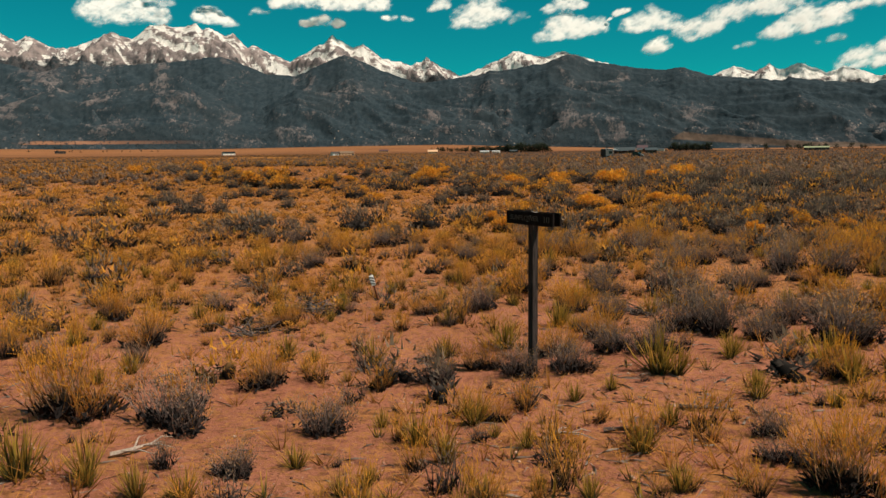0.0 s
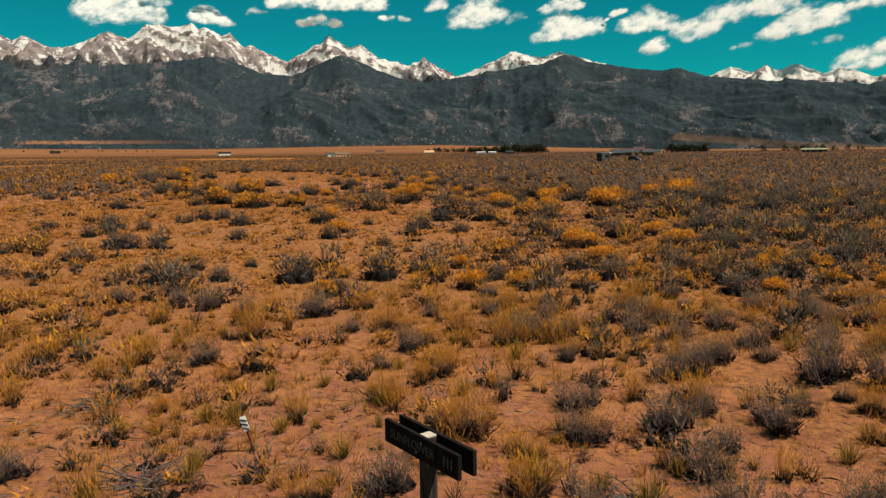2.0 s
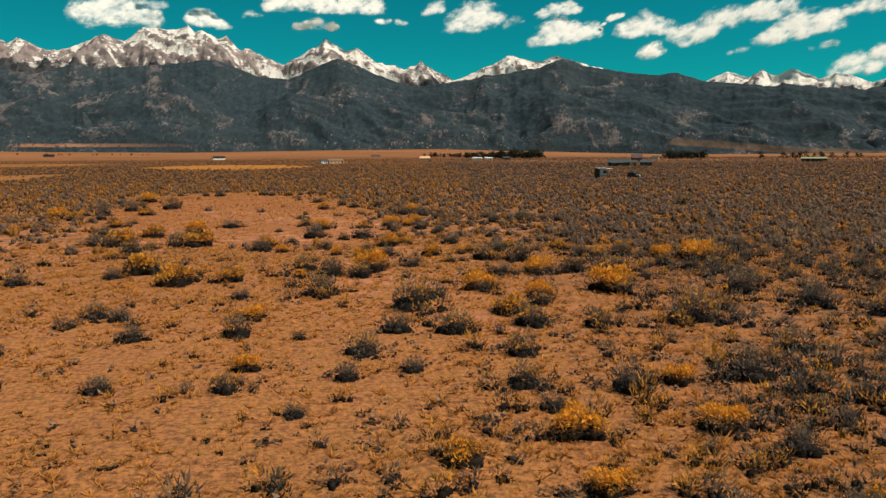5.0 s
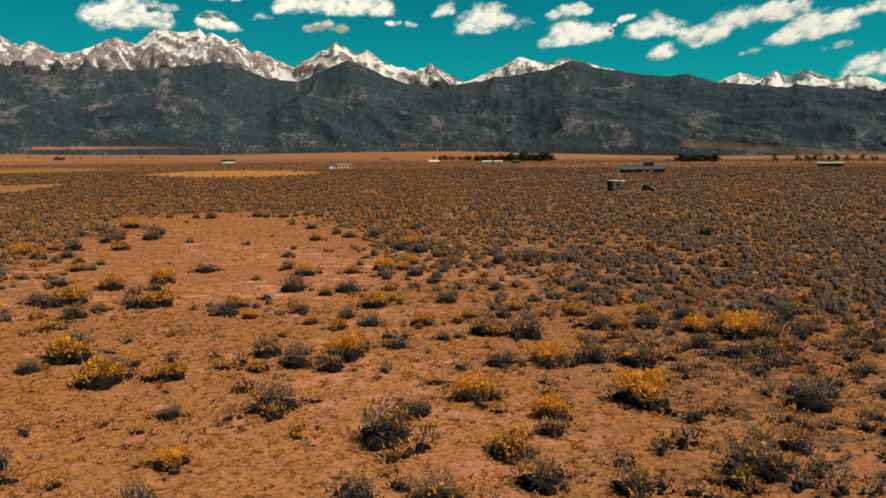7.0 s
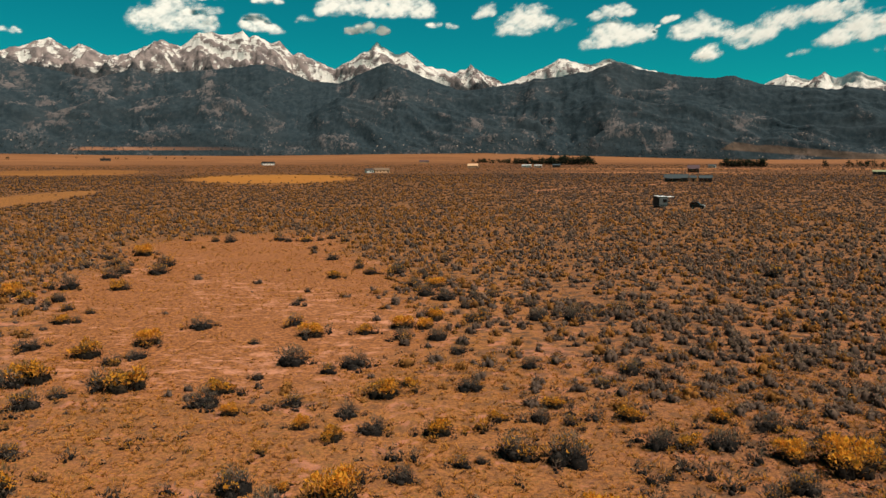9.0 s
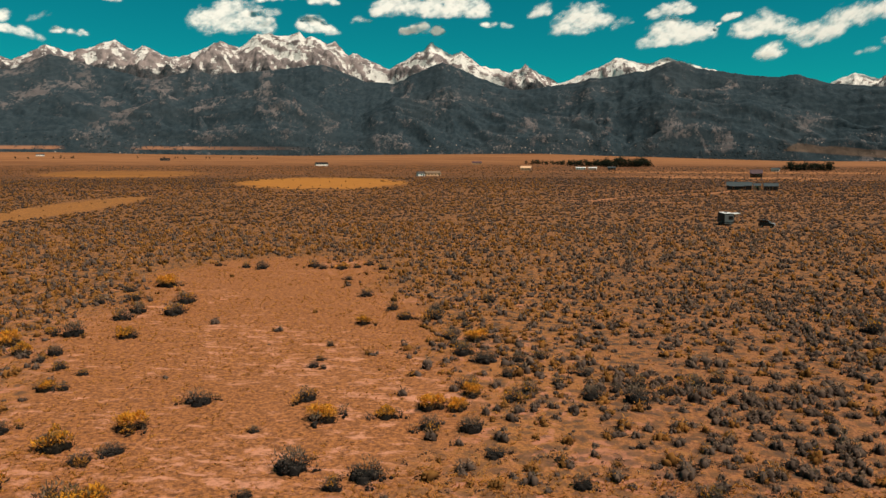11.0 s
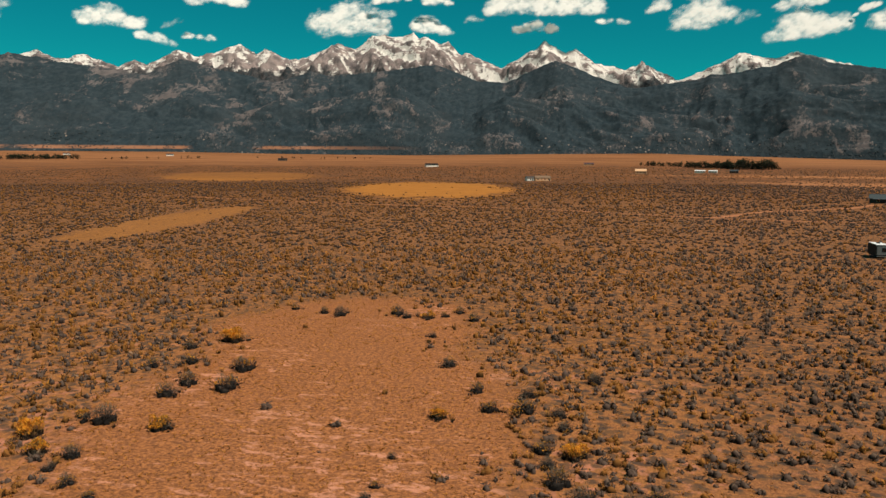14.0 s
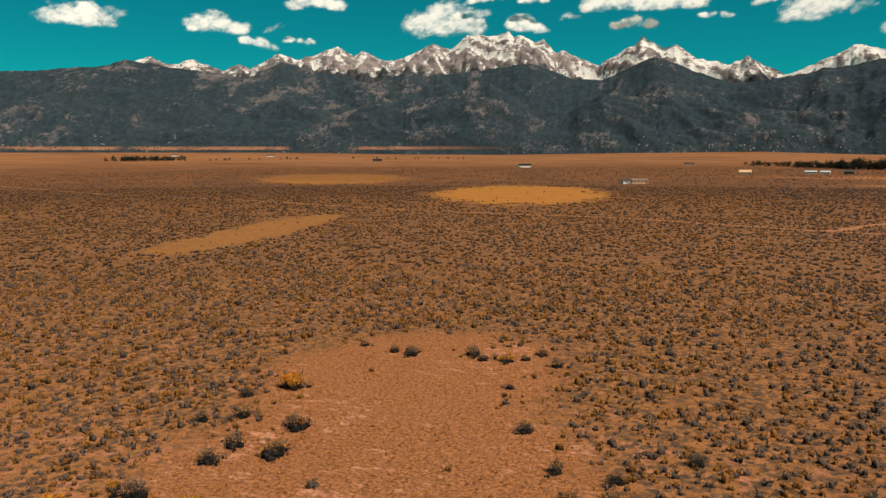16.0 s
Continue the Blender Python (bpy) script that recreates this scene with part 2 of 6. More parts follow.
    plain = n.mix(n.step(band, 1500, 2300), plain, n.mix(n.step(n.noise(n.scaled(p, (0.25, 1, 1)), 0.012, 5, 0.65), 0.4, 0.65), (0.285, 0.120, 0.048), (0.165, 0.066, 0.026)))
    h = n.math("ADD", n.math("ADD", n.math("MULTIPLY", fine, 0.6), n.math("MULTIPLY", mid, 1.0)), n.math("MULTIPLY", n.noise(p, 30.0, 5, 0.75), 0.6))
    return n.surface(plain, 0.95, bump=n.bump(h, 1.0, 0.05), spec=0.1)


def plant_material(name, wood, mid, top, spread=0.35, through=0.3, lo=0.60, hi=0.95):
    """Woody grey below, leaf colour above, by where a twig or leaf sits on its plant; shrub leaves also carry painted
    shade below.
    """
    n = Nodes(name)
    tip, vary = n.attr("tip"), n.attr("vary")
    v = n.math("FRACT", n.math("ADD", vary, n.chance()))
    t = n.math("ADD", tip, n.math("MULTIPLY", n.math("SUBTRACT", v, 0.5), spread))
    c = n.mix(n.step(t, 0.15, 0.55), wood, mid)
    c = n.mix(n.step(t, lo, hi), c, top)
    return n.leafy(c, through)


SOIL = soil_material()
# Shrub leaves start near-black: shade under the crown painted into the low tone.
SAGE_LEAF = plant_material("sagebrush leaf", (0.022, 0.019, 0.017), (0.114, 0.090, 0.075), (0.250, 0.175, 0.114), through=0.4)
# Brighter sage leaf copy: the light on near shrubs is in its colour.
SAGE_LIT = plant_material("lit sagebrush leaf", (0.022, 0.018, 0.017), (0.150, 0.108, 0.088), (0.330, 0.212, 0.136), through=0.4)
# Dead wood at the foot, with the shade under the shrub in its colour.
FOOT_SHADE = plant_material("dead wood in painted shade", (0.020, 0.016, 0.015), (0.028, 0.022, 0.020), (0.07, 0.05, 0.042), through=0.0)
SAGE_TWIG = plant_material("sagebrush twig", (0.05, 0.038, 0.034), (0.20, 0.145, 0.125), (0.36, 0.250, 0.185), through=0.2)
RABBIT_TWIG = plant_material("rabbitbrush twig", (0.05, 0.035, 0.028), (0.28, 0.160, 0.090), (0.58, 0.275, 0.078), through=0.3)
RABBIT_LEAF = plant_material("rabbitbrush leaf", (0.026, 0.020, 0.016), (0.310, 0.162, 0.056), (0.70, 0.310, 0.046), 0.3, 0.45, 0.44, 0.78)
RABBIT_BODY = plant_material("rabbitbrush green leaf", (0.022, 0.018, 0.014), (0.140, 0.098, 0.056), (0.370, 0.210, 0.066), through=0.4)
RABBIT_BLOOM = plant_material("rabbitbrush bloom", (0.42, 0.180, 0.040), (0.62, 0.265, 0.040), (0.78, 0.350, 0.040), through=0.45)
# Distant brush colours lightened to offset the shade on their fronts.
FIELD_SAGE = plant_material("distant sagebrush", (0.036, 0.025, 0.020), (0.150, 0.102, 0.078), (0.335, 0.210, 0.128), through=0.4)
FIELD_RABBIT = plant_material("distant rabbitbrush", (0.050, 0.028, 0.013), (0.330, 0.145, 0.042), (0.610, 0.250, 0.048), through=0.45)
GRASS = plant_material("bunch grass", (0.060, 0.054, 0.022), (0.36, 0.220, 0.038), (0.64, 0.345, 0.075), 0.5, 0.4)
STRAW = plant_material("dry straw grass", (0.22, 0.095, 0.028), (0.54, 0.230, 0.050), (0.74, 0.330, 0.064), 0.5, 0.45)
DEADWOOD = plant_material("grey dead wood", (0.10, 0.075, 0.06), (0.20, 0.15, 0.12), (0.30, 0.23, 0.18), through=0.0)


def wood_material(name, dark, light, scale=1.0):
    n = Nodes(name)
    p = n.local()
    grain = n.noise(n.scaled(p, (14 * scale, 14 * scale, 1.2 * scale)), 3.0, 6, 0.7, 0.5)
    wear = n.noise(p, 3.5, 4)
    c = n.mix(n.step(grain, 0.3, 0.7), dark, light)
    c = n.mix(n.math("MULTIPLY", n.step(wear, 0.55, 0.75), 0.5), c, light)
    return n.surface(c, 0.9, bump=n.bump(grain, 0.5, 0.01), spec=0.06)


def plain_material(name, colour, rough=0.6, metal=0.0, dirt=0.25, spec=0.4, scale=1.5):
    n = Nodes(name)
    p = n.local()
    d = n.noise(p, scale, 5, 0.6)
    c = n.mix(n.math("MULTIPLY", n.step(d, 0.4, 0.75), dirt), colour, tuple(0.45 * v + 0.05 for v in colour))
    return n.surface(c, rough, metal, spec=spec, bump=n.bump(n.noise(p, 30, 3), 0.08, 0.01))


POST_WOOD = wood_material("weathered post wood", (0.016, 0.013, 0.012), (0.074, 0.056, 0.050))
BOARD_WOOD = wood_material("dark stained board", (0.008, 0.006, 0.006), (0.022, 0.016, 0.014))
LETTER = plain_material("worn letter paint", (0.085, 0.075, 0.062), 0.9)
WHITE = plain_material("white sheet", (0.78, 0.76, 0.72), 0.6)
BLACK = plain_material("black paint", (0.012, 0.012, 0.012), 0.6)
RUST = plain_material("rusty steel", (0.16, 0.055, 0.025), 0.8, 0.3)
TRAILER_WHITE = plain_material("trailer white panel", (0.84, 0.83, 0.80), 0.4)
TRAILER_SHADED = plain_material("trailer panel darkened for shade", (0.016, 0.018, 0.018), 0.6, spec=0.1)
TRAILER_END = plain_material("trailer pale end wall", (0.16, 0.17, 0.165), 0.5)
GLASS = plain_material("dark window glass", (0.012, 0.014, 0.016), 0.08, spec=0.6, dirt=0.1)
RUBBER = plain_material("tyre rubber", (0.015, 0.015, 0.015), 0.85)
CAR_PAINT = plain_material("dark maroon car paint", (0.018, 0.010, 0.012), 0.3, 0.0, spec=0.4)
STEEL = plain_material("galvanised steel", (0.35, 0.35, 0.34), 0.4, 0.8)
ROOF_GREEN = plain_material("grey green metal roof", (0.050, 0.062, 0.066), 0.7, 0.0, spec=0.15)
ROOF_RED = plain_material("dull red metal roof", (0.10, 0.055, 0.06), 0.5, 0.2)
WALL_TAN = plain_material("tan stucco", (0.66, 0.38, 0.21), 0.9)
WALL_DARK = plain_material("dark board wall", (0.06, 0.045, 0.04), 0.85)
WALL_PALE = plain_material("pale stucco", (0.84, 0.80, 0.72), 0.9)


def forest_material():
    n = Nodes("forested slope")
    w = n.where()
    p = n.scaled(w, (1.0, 0.42, 1.0))
    x, y, z = n.xyz(w)
    spur = n.attr("tip")
    tree, wide = n.noise(p, 0.05, 6, 0.7), n.noise(p, 0.0034, 5, 0.6, 0.6)
    # Tree tones lean blue-grey: the haze of distance is mixed into them.
    base = n.mix(n.step(tree, 0.35, 0.66), (0.020, 0.031, 0.038), (0.036, 0.049, 0.056))
    base = n.mix(n.math("MULTIPLY", n.step(wide, 0.45, 0.62), 0.5), base, (0.036, 0.045, 0.050))
    # screes and outcrops: fine specks that crowd together in places
    crowd = n.math("ADD", n.noise(p, 0.0075, 5, 0.65, 0.8), n.math("MULTIPLY", n.math("SUBTRACT", wide, 0.5), 0.5))
    crowd = n.math("ADD", crowd, n.math("MULTIPLY", n.math("SUBTRACT", spur, 0.5), 0.22))
    crowd = n.math("ADD", crowd, n.math("MULTIPLY", n.math("MULTIPLY", n.step(x, -400, -2000), n.step(z, 230, 370)), 0.10))
    fine = n.noise(n.scaled(p, (1.0, 1.0, 0.8)), 0.085, 5, 0.75, 0.3)
    rocky = n.math("ADD", n.math("MULTIPLY", n.math("SUBTRACT", crowd, 0.5), 1.5), n.math("MULTIPLY", n.math("SUBTRACT", fine, 0.5), 1.3))
    rock = n.mix(n.step(n.noise(p, 0.02, 5), 0.35, 0.7), (0.090, 0.080, 0.080), (0.205, 0.164, 0.152))
    c = n.mix(n.math("MULTIPLY", n.step(rocky, 0.17, 0.38), 0.72), base, rock)
    # bare slabs
    slab = n.math("ADD", n.math("SUBTRACT", n.noise(n.scaled(p, (1.0, 1.0, 0.55)), 0.017, 4, 0.6, 0.5), 0.5), n.math("MULTIPLY", n.math("SUBTRACT", crowd, 0.5), 0.6))
    c = n.mix(n.math("MULTIPLY", n.step(slab, 0.18, 0.23), 0.45), c, (0.105, 0.088, 0.086))
    specks = n.math("MULTIPLY", n.step(n.cells(p, 0.05), 0.20, 0.10), n.step(n.noise(p, 0.008, 5, 0.65), 0.50, 0.58))
    specks = n.math("MULTIPLY", specks, n.step(z, 150, 95))
    c = n.mix(specks, c, (0.31, 0.24, 0.20))
    # the tan fan of grass at the foot of the range
    meadow = n.math("MULTIPLY", n.step(n.noise(n.scaled(p, (0.3, 1, 1)), 0.008, 5, 0.65), 0.42, 0.52), n.math("MULTIPLY", n.math("MULTIPLY", n.step(z, 52, 56), n.step(z, 72, 64)), n.step(x, -1000, -1700)))
    c = n.mix(n.math("MULTIPLY", meadow, 0.8), c, (0.33, 0.150, 0.080))
    q = n.math("DIVIDE", x, y)
    lid = n.math("MAXIMUM", n.math("SUBTRACT", 83.0, n.math("MULTIPLY", n.math("SUBTRACT", q, 0.313), 335.0)), n.math("SUBTRACT", 36.0, n.math("MULTIPLY", n.math("SUBTRACT", q, 0.454), 176.0)))
    lid = n.math("MINIMUM", lid, n.math("ADD", 40.0, n.math("MULTIPLY", n.math("SUBTRACT", q, 0.290), 1900.0)))
    lid = n.math("ADD", lid, n.math("MULTIPLY", n.math("SUBTRACT", n.noise(p, 0.012, 6, 0.7), 0.5), 26.0))
    toe = n.math("SUBTRACT", 48.0, n.math("MULTIPLY", n.math("SUBTRACT", q, 0.300), 270.0))
    fan = n.math("MULTIPLY", n.step(n.math("SUBTRACT", lid, z), -2.0, 6.0), n.step(n.math("SUBTRACT", z, toe), -4.0, 5.0))
    c = n.mix(n.math("MULTIPLY", fan, 0.75), c, n.mix(n.step(n.noise(p, 0.03, 5), 0.35, 0.7), (0.10, 0.066, 0.046), (0.16, 0.102, 0.070)))
    return n.surface(c, 0.95, spec=0.03, bump=n.bump(n.noise(p, 0.05, 5, 0.65), 0.35, 8.0))


def alpine_material():
    n = Nodes("snowy rock")
    w = n.where()
    p = n.scaled(w, (1.0, 0.5, 1.0))
    x, y, z = n.xyz(w)
    proud = n.attr("tip")
    crag = n.noise(n.scaled(p, (1.5, 1.5, 0.8)), 0.040, 8, 0.74, 0.5)
    ledge = n.noise(n.scaled(p, (0.4, 0.4, 2.2)), 0.045, 6, 0.68, 0.9)
    rock = n.mix(n.step(n.noise(p, 0.02, 6, 0.65), 0.35, 0.65), (0.135, 0.112, 0.110), (0.300, 0.235, 0.215))
    snow = n.math("MULTIPLY", n.math("SUBTRACT", 0.54, proud), 2.4)
    snow = n.math("ADD", snow, n.math("MULTIPLY", n.math("SUBTRACT", crag, 0.5), 2.2))
    snow = n.math("ADD", snow, n.math("MULTIPLY", n.math("SUBTRACT", ledge, 0.5), 2.2))
    snow = n.math("ADD", snow, n.math("MULTIPLY", n.math("SUBTRACT", z, 545), 0.0021))
    snow = n.math("ADD", snow, n.math("MULTIPLY", n.math("SUBTRACT", n.noise(p, 0.006, 4, 0.55), 0.5), 1.5))
    snow = n.math("ADD", snow, n.math("MULTIPLY", n.step(x, -1300, -200), 0.5))
    snow = n.math("ADD", snow, n.math("MULTIPLY", n.step(x, 1200, 1600), 0.6))
    c = n.mix(n.step(snow, -0.02, 0.18), rock, (0.70, 0.65, 0.59))
    # the uppermost trees, in tongues along the spurs
    edge = n.math("ADD", z, n.math("MULTIPLY", n.math("SUBTRACT", n.noise(p, 0.010, 6, 0.7), 0.5), 200))
    edge = n.math("SUBTRACT", edge, n.math("MULTIPLY", n.math("SUBTRACT", proud, 0.5), 90))
    edge = n.math("ADD", edge, n.math("ADD", n.math("MULTIPLY", n.step(x, -1500, -300), 75), n.math("MULTIPLY", n.step(x, 1000, 1600), 80)))
    wood = n.step(edge, 525, 470)
    c = n.mix(wood, c, n.mix(n.step(crag, 0.40, 0.62), (0.024, 0.033, 0.037), (0.075, 0.066, 0.066)))
    return n.surface(c, 0.85, spec=0.05, bump=n.bump(crag, 0.7, 18.0))


FOREST, ALPINE = forest_material(), alpine_material()


def cloud_material():
    """Light scatters deep inside a cloud: its lumps shade softly, and its rims are ragged and thin."""
    n = Nodes("cumulus")
    p = n.where()
    wisp = n.attr("wisp")
    rag = n.noise(p, 0.011, 7, 0.62, 0.4)
    keep = n.math("ADD", n.math("MULTIPLY", n.math("SUBTRACT", rag, 0.5), 0.9), n.math("SUBTRACT", 1.0, wisp))
    mat = n.leafy((0.76, 0.735, 0.69), 0.12, n.step(keep, 0.04, 1.0))
    soft = n.t.nodes.new("ShaderNodeVectorMath")
    soft.operation = "MULTIPLY_ADD"
    n.put(soft.inputs[0], n.normal())
    soft.inputs[1].default_value, soft.inputs[2].default_value = (0.38, 0.38, 0.38), (0.1, -0.3, 0.5)
    unit = n.t.nodes.new("ShaderNodeVectorMath")
    unit.operation = "NORMALIZE"
    n.t.links.new(soft.outputs[0], unit.inputs[0])
    for node in n.t.nodes:
        if node.type == "BSDF_DIFFUSE":
            n.t.links.new(unit.outputs[0], node.inputs["Normal"])
    return mat


CLOUD = cloud_material()


# ---------- mesh helpers ----------
def fast_mesh(name, verts, tris, material, tip=None, vary=None, smooth=False):
    """A triangle mesh from arrays, for what comes in thousands."""
    verts, tris = np.asarray(verts, np.float32), np.asarray(tris, np.int32)
    me = bpy.data.meshes.new(name)
    me.vertices.add(len(verts))
    me.vertices.foreach_set("co", verts.ravel())
    me.loops.add(tris.size)
    me.loops.foreach_set("vertex_index", tris.ravel())
    me.polygons.add(len(tris))
    me.polygons.foreach_set("loop_start", np.arange(0, tris.size, 3, dtype=np.int32))
    if smooth:
        me.polygons.foreach_set("use_smooth", np.ones(len(tris), bool))
    me.materials.append(material)
    for key, data in (("tip", tip), ("vary", vary)):
        if data is not None:
            me.attributes.new(key, "FLOAT", "POINT").data.foreach_set("value", np.asarray(data, np.float32))
    me.update(calc_edges=True)
    me.validate()
    return me


def part(name, bm, material, parent, label=""):
    """Links a bmesh (or a finished mesh) as one mesh object under a thing or a part."""
    if isinstance(bm, bmesh.types.BMesh):
        me = bpy.data.meshes.new(name)
        bm.to_mesh(me)
        bm.free()
        me.materials.append(material)
    else:
        me = bm
    ob = new(name, me)
    ob.parent = parent
    return tagged(ob, label)


def thing(name, m, label, category, group="", kind=""):
    ob = new(name)
    ob.empty_display_size = 0.3
    ob.matrix_world = m
    return tagged(ob, label, category, group, kind)


def box(sx, sy, sz, x=0, y=0, z=0, bevel=0.0, rz=0.0, rx=0.0, ry=0.0, bm=None):
    """A bevelled block, its middle at x, y, z."""
    bm = bm or bmesh.new()
    g = bmesh.ops.create_cube(bm, size=1.0)
    bmesh.ops.scale(bm, vec=(sx, sy, sz), verts=g["verts"])
    if bevel:
        edges = {e for v in g["verts"] for e in v.link_edges}
        got = bmesh.ops.bevel(bm, geom=list(edges), offset=bevel, segments=2, affect="EDGES", profile=0.6)
        vs = list({v for f in got["faces"] for v in f.verts} | {v for v in g["verts"] if v.is_valid})
    else:
        vs = g["verts"]
    bmesh.ops.transform(bm, matrix=pose(x, y, z, rx, ry, rz), verts=vs)
    return bm


def rod(points, radii, sides=6, bm=None):
    """A tapered bent rod along points."""
    bm = bm or bmesh.new()
    rings = []
    pts = [Vector(p) for p in points]
    for i, p in enumerate(pts):
        d = (pts[min(i + 1, len(pts) - 1)] - pts[max(i - 1, 0)]).normalized()
        u = d.orthogonal().normalized()
        w = d.cross(u)
        rings.append([bm.verts.new(p + (u * math.cos(k * math.tau / sides) + w * math.sin(k * math.tau / sides)) * radii[i]) for k in range(sides)])
    for a, b in zip(rings, rings[1:]):
        for k in range(sides):
            bm.faces.new((a[k], a[(k + 1) % sides], b[(k + 1) % sides], b[k]))
    bm.faces.new(rings[0][::-1])
    bm.faces.new(rings[-1])
    return bm


def prism(outline, depth, bm=None):
    """A slab with the given outline in x and z, depth thick along y."""
    bm = bm or bmesh.new()
    a = [bm.verts.new((x, -depth / 2, z)) for x, z in outline]
    b = [bm.verts.new((x, depth / 2, z)) for x, z in outline]
    bm.faces.new(a)
    bm.faces.new(b[::-1])
    for i in range(len(a)):
        j = (i + 1) % len(a)
        bm.faces.new((a[j], a[i], b[i], b[j]))
    bmesh.ops.recalc_face_normals(bm, faces=bm.faces)
    return bm


# ---------- the ground: one sheet to the horizon ----------
def build_ground():
    rs = [0.0]
    step = 0.5
    while rs[-1] < 4900:
        rs.append(rs[-1] + step)
        step = max(0.5, rs[-1] * 0.035)
    count = 216
    ang = np.arange(count) * math.tau / count
    r = np.array(rs[1:])
    X, Y = np.outer(r, np.sin(ang)), np.outer(r, np.cos(ang))
    verts = np.concatenate([[[0, 0, float(ground_z(0, 0))]], np.stack([X, Y, ground_z(X, Y)], -1).reshape(-1, 3)])
    tris = []
    for k in range(count):
        tris.append((0, 1 + (k + 1) % count, 1 + k))
    i = np.arange(len(r) - 1)[:, None] * count + 1
    k = np.arange(count)[None, :]
    k2 = (k + 1) % count
    a, b, c, d = i + k, i + k2, i + count + k2, i + count + k
    q = np.concatenate([np.stack([a, b, c], -1).reshape(-1, 3), np.stack([a, c, d], -1).reshape(-1, 3)])
    me = fast_mesh("ground", verts, np.concatenate([np.array(tris), q]), SOIL, smooth=True)
    tagged(new("ground", me), "reddish sandy desert soil with straw-coloured dry grass", "ground", kind="structure")


build_ground()


# ---------- the mountains ----------
def waves(x, y, seed, octaves=5, lac=2.1, gain=0.5, ridged=False):
    """Smooth value noise on arrays."""
    total, amp, norm = np.zeros(np.shape(x)), 1.0, 0.0
    for o in range(octaves):
        g = np.random.default_rng(seed * 31 + o).random((256, 256))
        xi, yi = np.floor(x).astype(int), np.floor(y).astype(int)
        fx, fy = x - xi, y - yi
        fx, fy = fx * fx * (3 - 2 * fx), fy * fy * (3 - 2 * fy)
        v = (g[xi % 256, yi % 256] * (1 - fx) + g[(xi + 1) % 256, yi % 256] * fx) * (1 - fy) + (g[xi % 256, (yi + 1) % 256] * (1 - fx) + g[(xi + 1) % 256, (yi + 1) % 256] * fx) * fy
        if ridged:
            v = 1 - np.abs(2 * v - 1)
        total, norm = total + v * amp, norm + amp
        x, y, amp = x * lac + 17.3, y * lac + 5.1, amp * gain
    return total / norm


# peaks: bearing, height above the plain (both degrees), fall per degree to either side, and the height of a flat top
FOREST_PEAKS = [(-56, 5.3, 0.1, 0.12), (-44.2, 6.72, 0.36, 0.12), (-42.4, 6.6, 0.1, 0.40), (-33.8, 6.97, 0.55, 0.24), (-31.5, 6.45, 0.2, 0.36), (-25.0, 6.3, 0.36, 0.2),
                (-22.5, 6.15, 0.2, 0.05), (-15.85, 6.84, 0.12, 0.38), (-7.2, 7.14, 0.45, 0.40), (-2.0, 5.07, 0.1, 0.15), (3.5, 5.9, 0.47, 0.1), (6.9, 6.25, 0.15, 0.1),
                (9.26, 6.94, 0.36, 0.36), (11.0, 6.33, 0.2, 0.17), (17.3, 5.66, 0.08, 0.38), (24.1, 4.72, 0.42, 0.17), (29.4, 4.2, 0.38, 0.1), (37, 4.1, 0.1, 0.1)]
FOOT_PEAKS = [(-50, 4.2, 0.1, 0.25), (-40, 4.4, 0.3, 0.3), (-33, 4.5, 0.3, 0.4), (-26.5, 4.5, 0.4, 0.4), (-18.7, 5.5, 0.22, 0.62), (-10.8, 4.7, 0.6, 0.12), (-6.5, 4.5, 0.2, 0.28),
              (0.5, 3.4, 0.3, 0.3), (8.5, 4.8, 0.38, 0.25), (14, 4.2, 0.2, 0.25), (19, 2.6, 0.25, 0.2), (30, 1.6, 0.2, 0.1)]
SNOW_PEAKS_WEST = [(-56, 5.6, 0.3, 0.2), (-46.95, 6.17, 0.49, 0.4), (-42.6, 6.93, 0.25, 0.43), (-39.9, 6.98, 0.3, 0.38), (-36.8, 6.64, 0.4, 0.3), (-33.95, 7.5, 0.56, 0.35),
                   (-32.2, 7.15, 0.3, 0.3), (-29.8, 8.04, 0.37, 0.6), (-28.1, 7.74, 0.6, 0.45), (-26.0, 7.1, 0.3, 0.3), (-24.6, 7.3, 0.2, 0.3)]
SNOW_PEAKS = [(-22.97, 8.18, 0.45, 0.3), (-19.2, 9.9, 0.85, 0.9, 8.8), (-17.5, 9.03, 0.3, 1.12), (-16.6, 8.73, 0.4, 0.45), (-15.0, 8.47, 0.4, 1.0), (-13.67, 7.73, 0.5, 0.48),
              (-8.95, 7.8, 0.59, 0.6), (-7.96, 8.39, 0.84, 0.6), (-5.8, 7.81, 0.44, 0.7), (-4.0, 6.82, 0.2, 0.33), (-1.18, 6.76, 0.42, 0.5)]
SNOW_PEAKS_EAST = [(3.9, 6.6, 0.47, 0.2), (5.26, 7.17, 0.5, 0.2), (8.86, 7.11, 0.2, 0.3), (20.5, 5.66, 0.44, 0.3), (22.7, 5.44, 0.3, 0.3), (24.75, 5.66, 0.34, 0.48),
                   (27.4, 5.24, 0.3, 0.37), (31, 4.8, 0.2, 0.2), (36, 4.6, 0.2, 0.1)]


def crest(az, peaks):
    """The height of a skyline in degrees: steep-sided tents, the highest at each bearing."""
    best = np.full(np.shape(az), 1.0)
    for a, el, left, right, *cap in peaks:
        side = el - np.where(az < a, (a - az) * left, (az - a) * right)
        best = np.maximum(best, np.minimum(side, cap[0]) if cap else side)
    return best


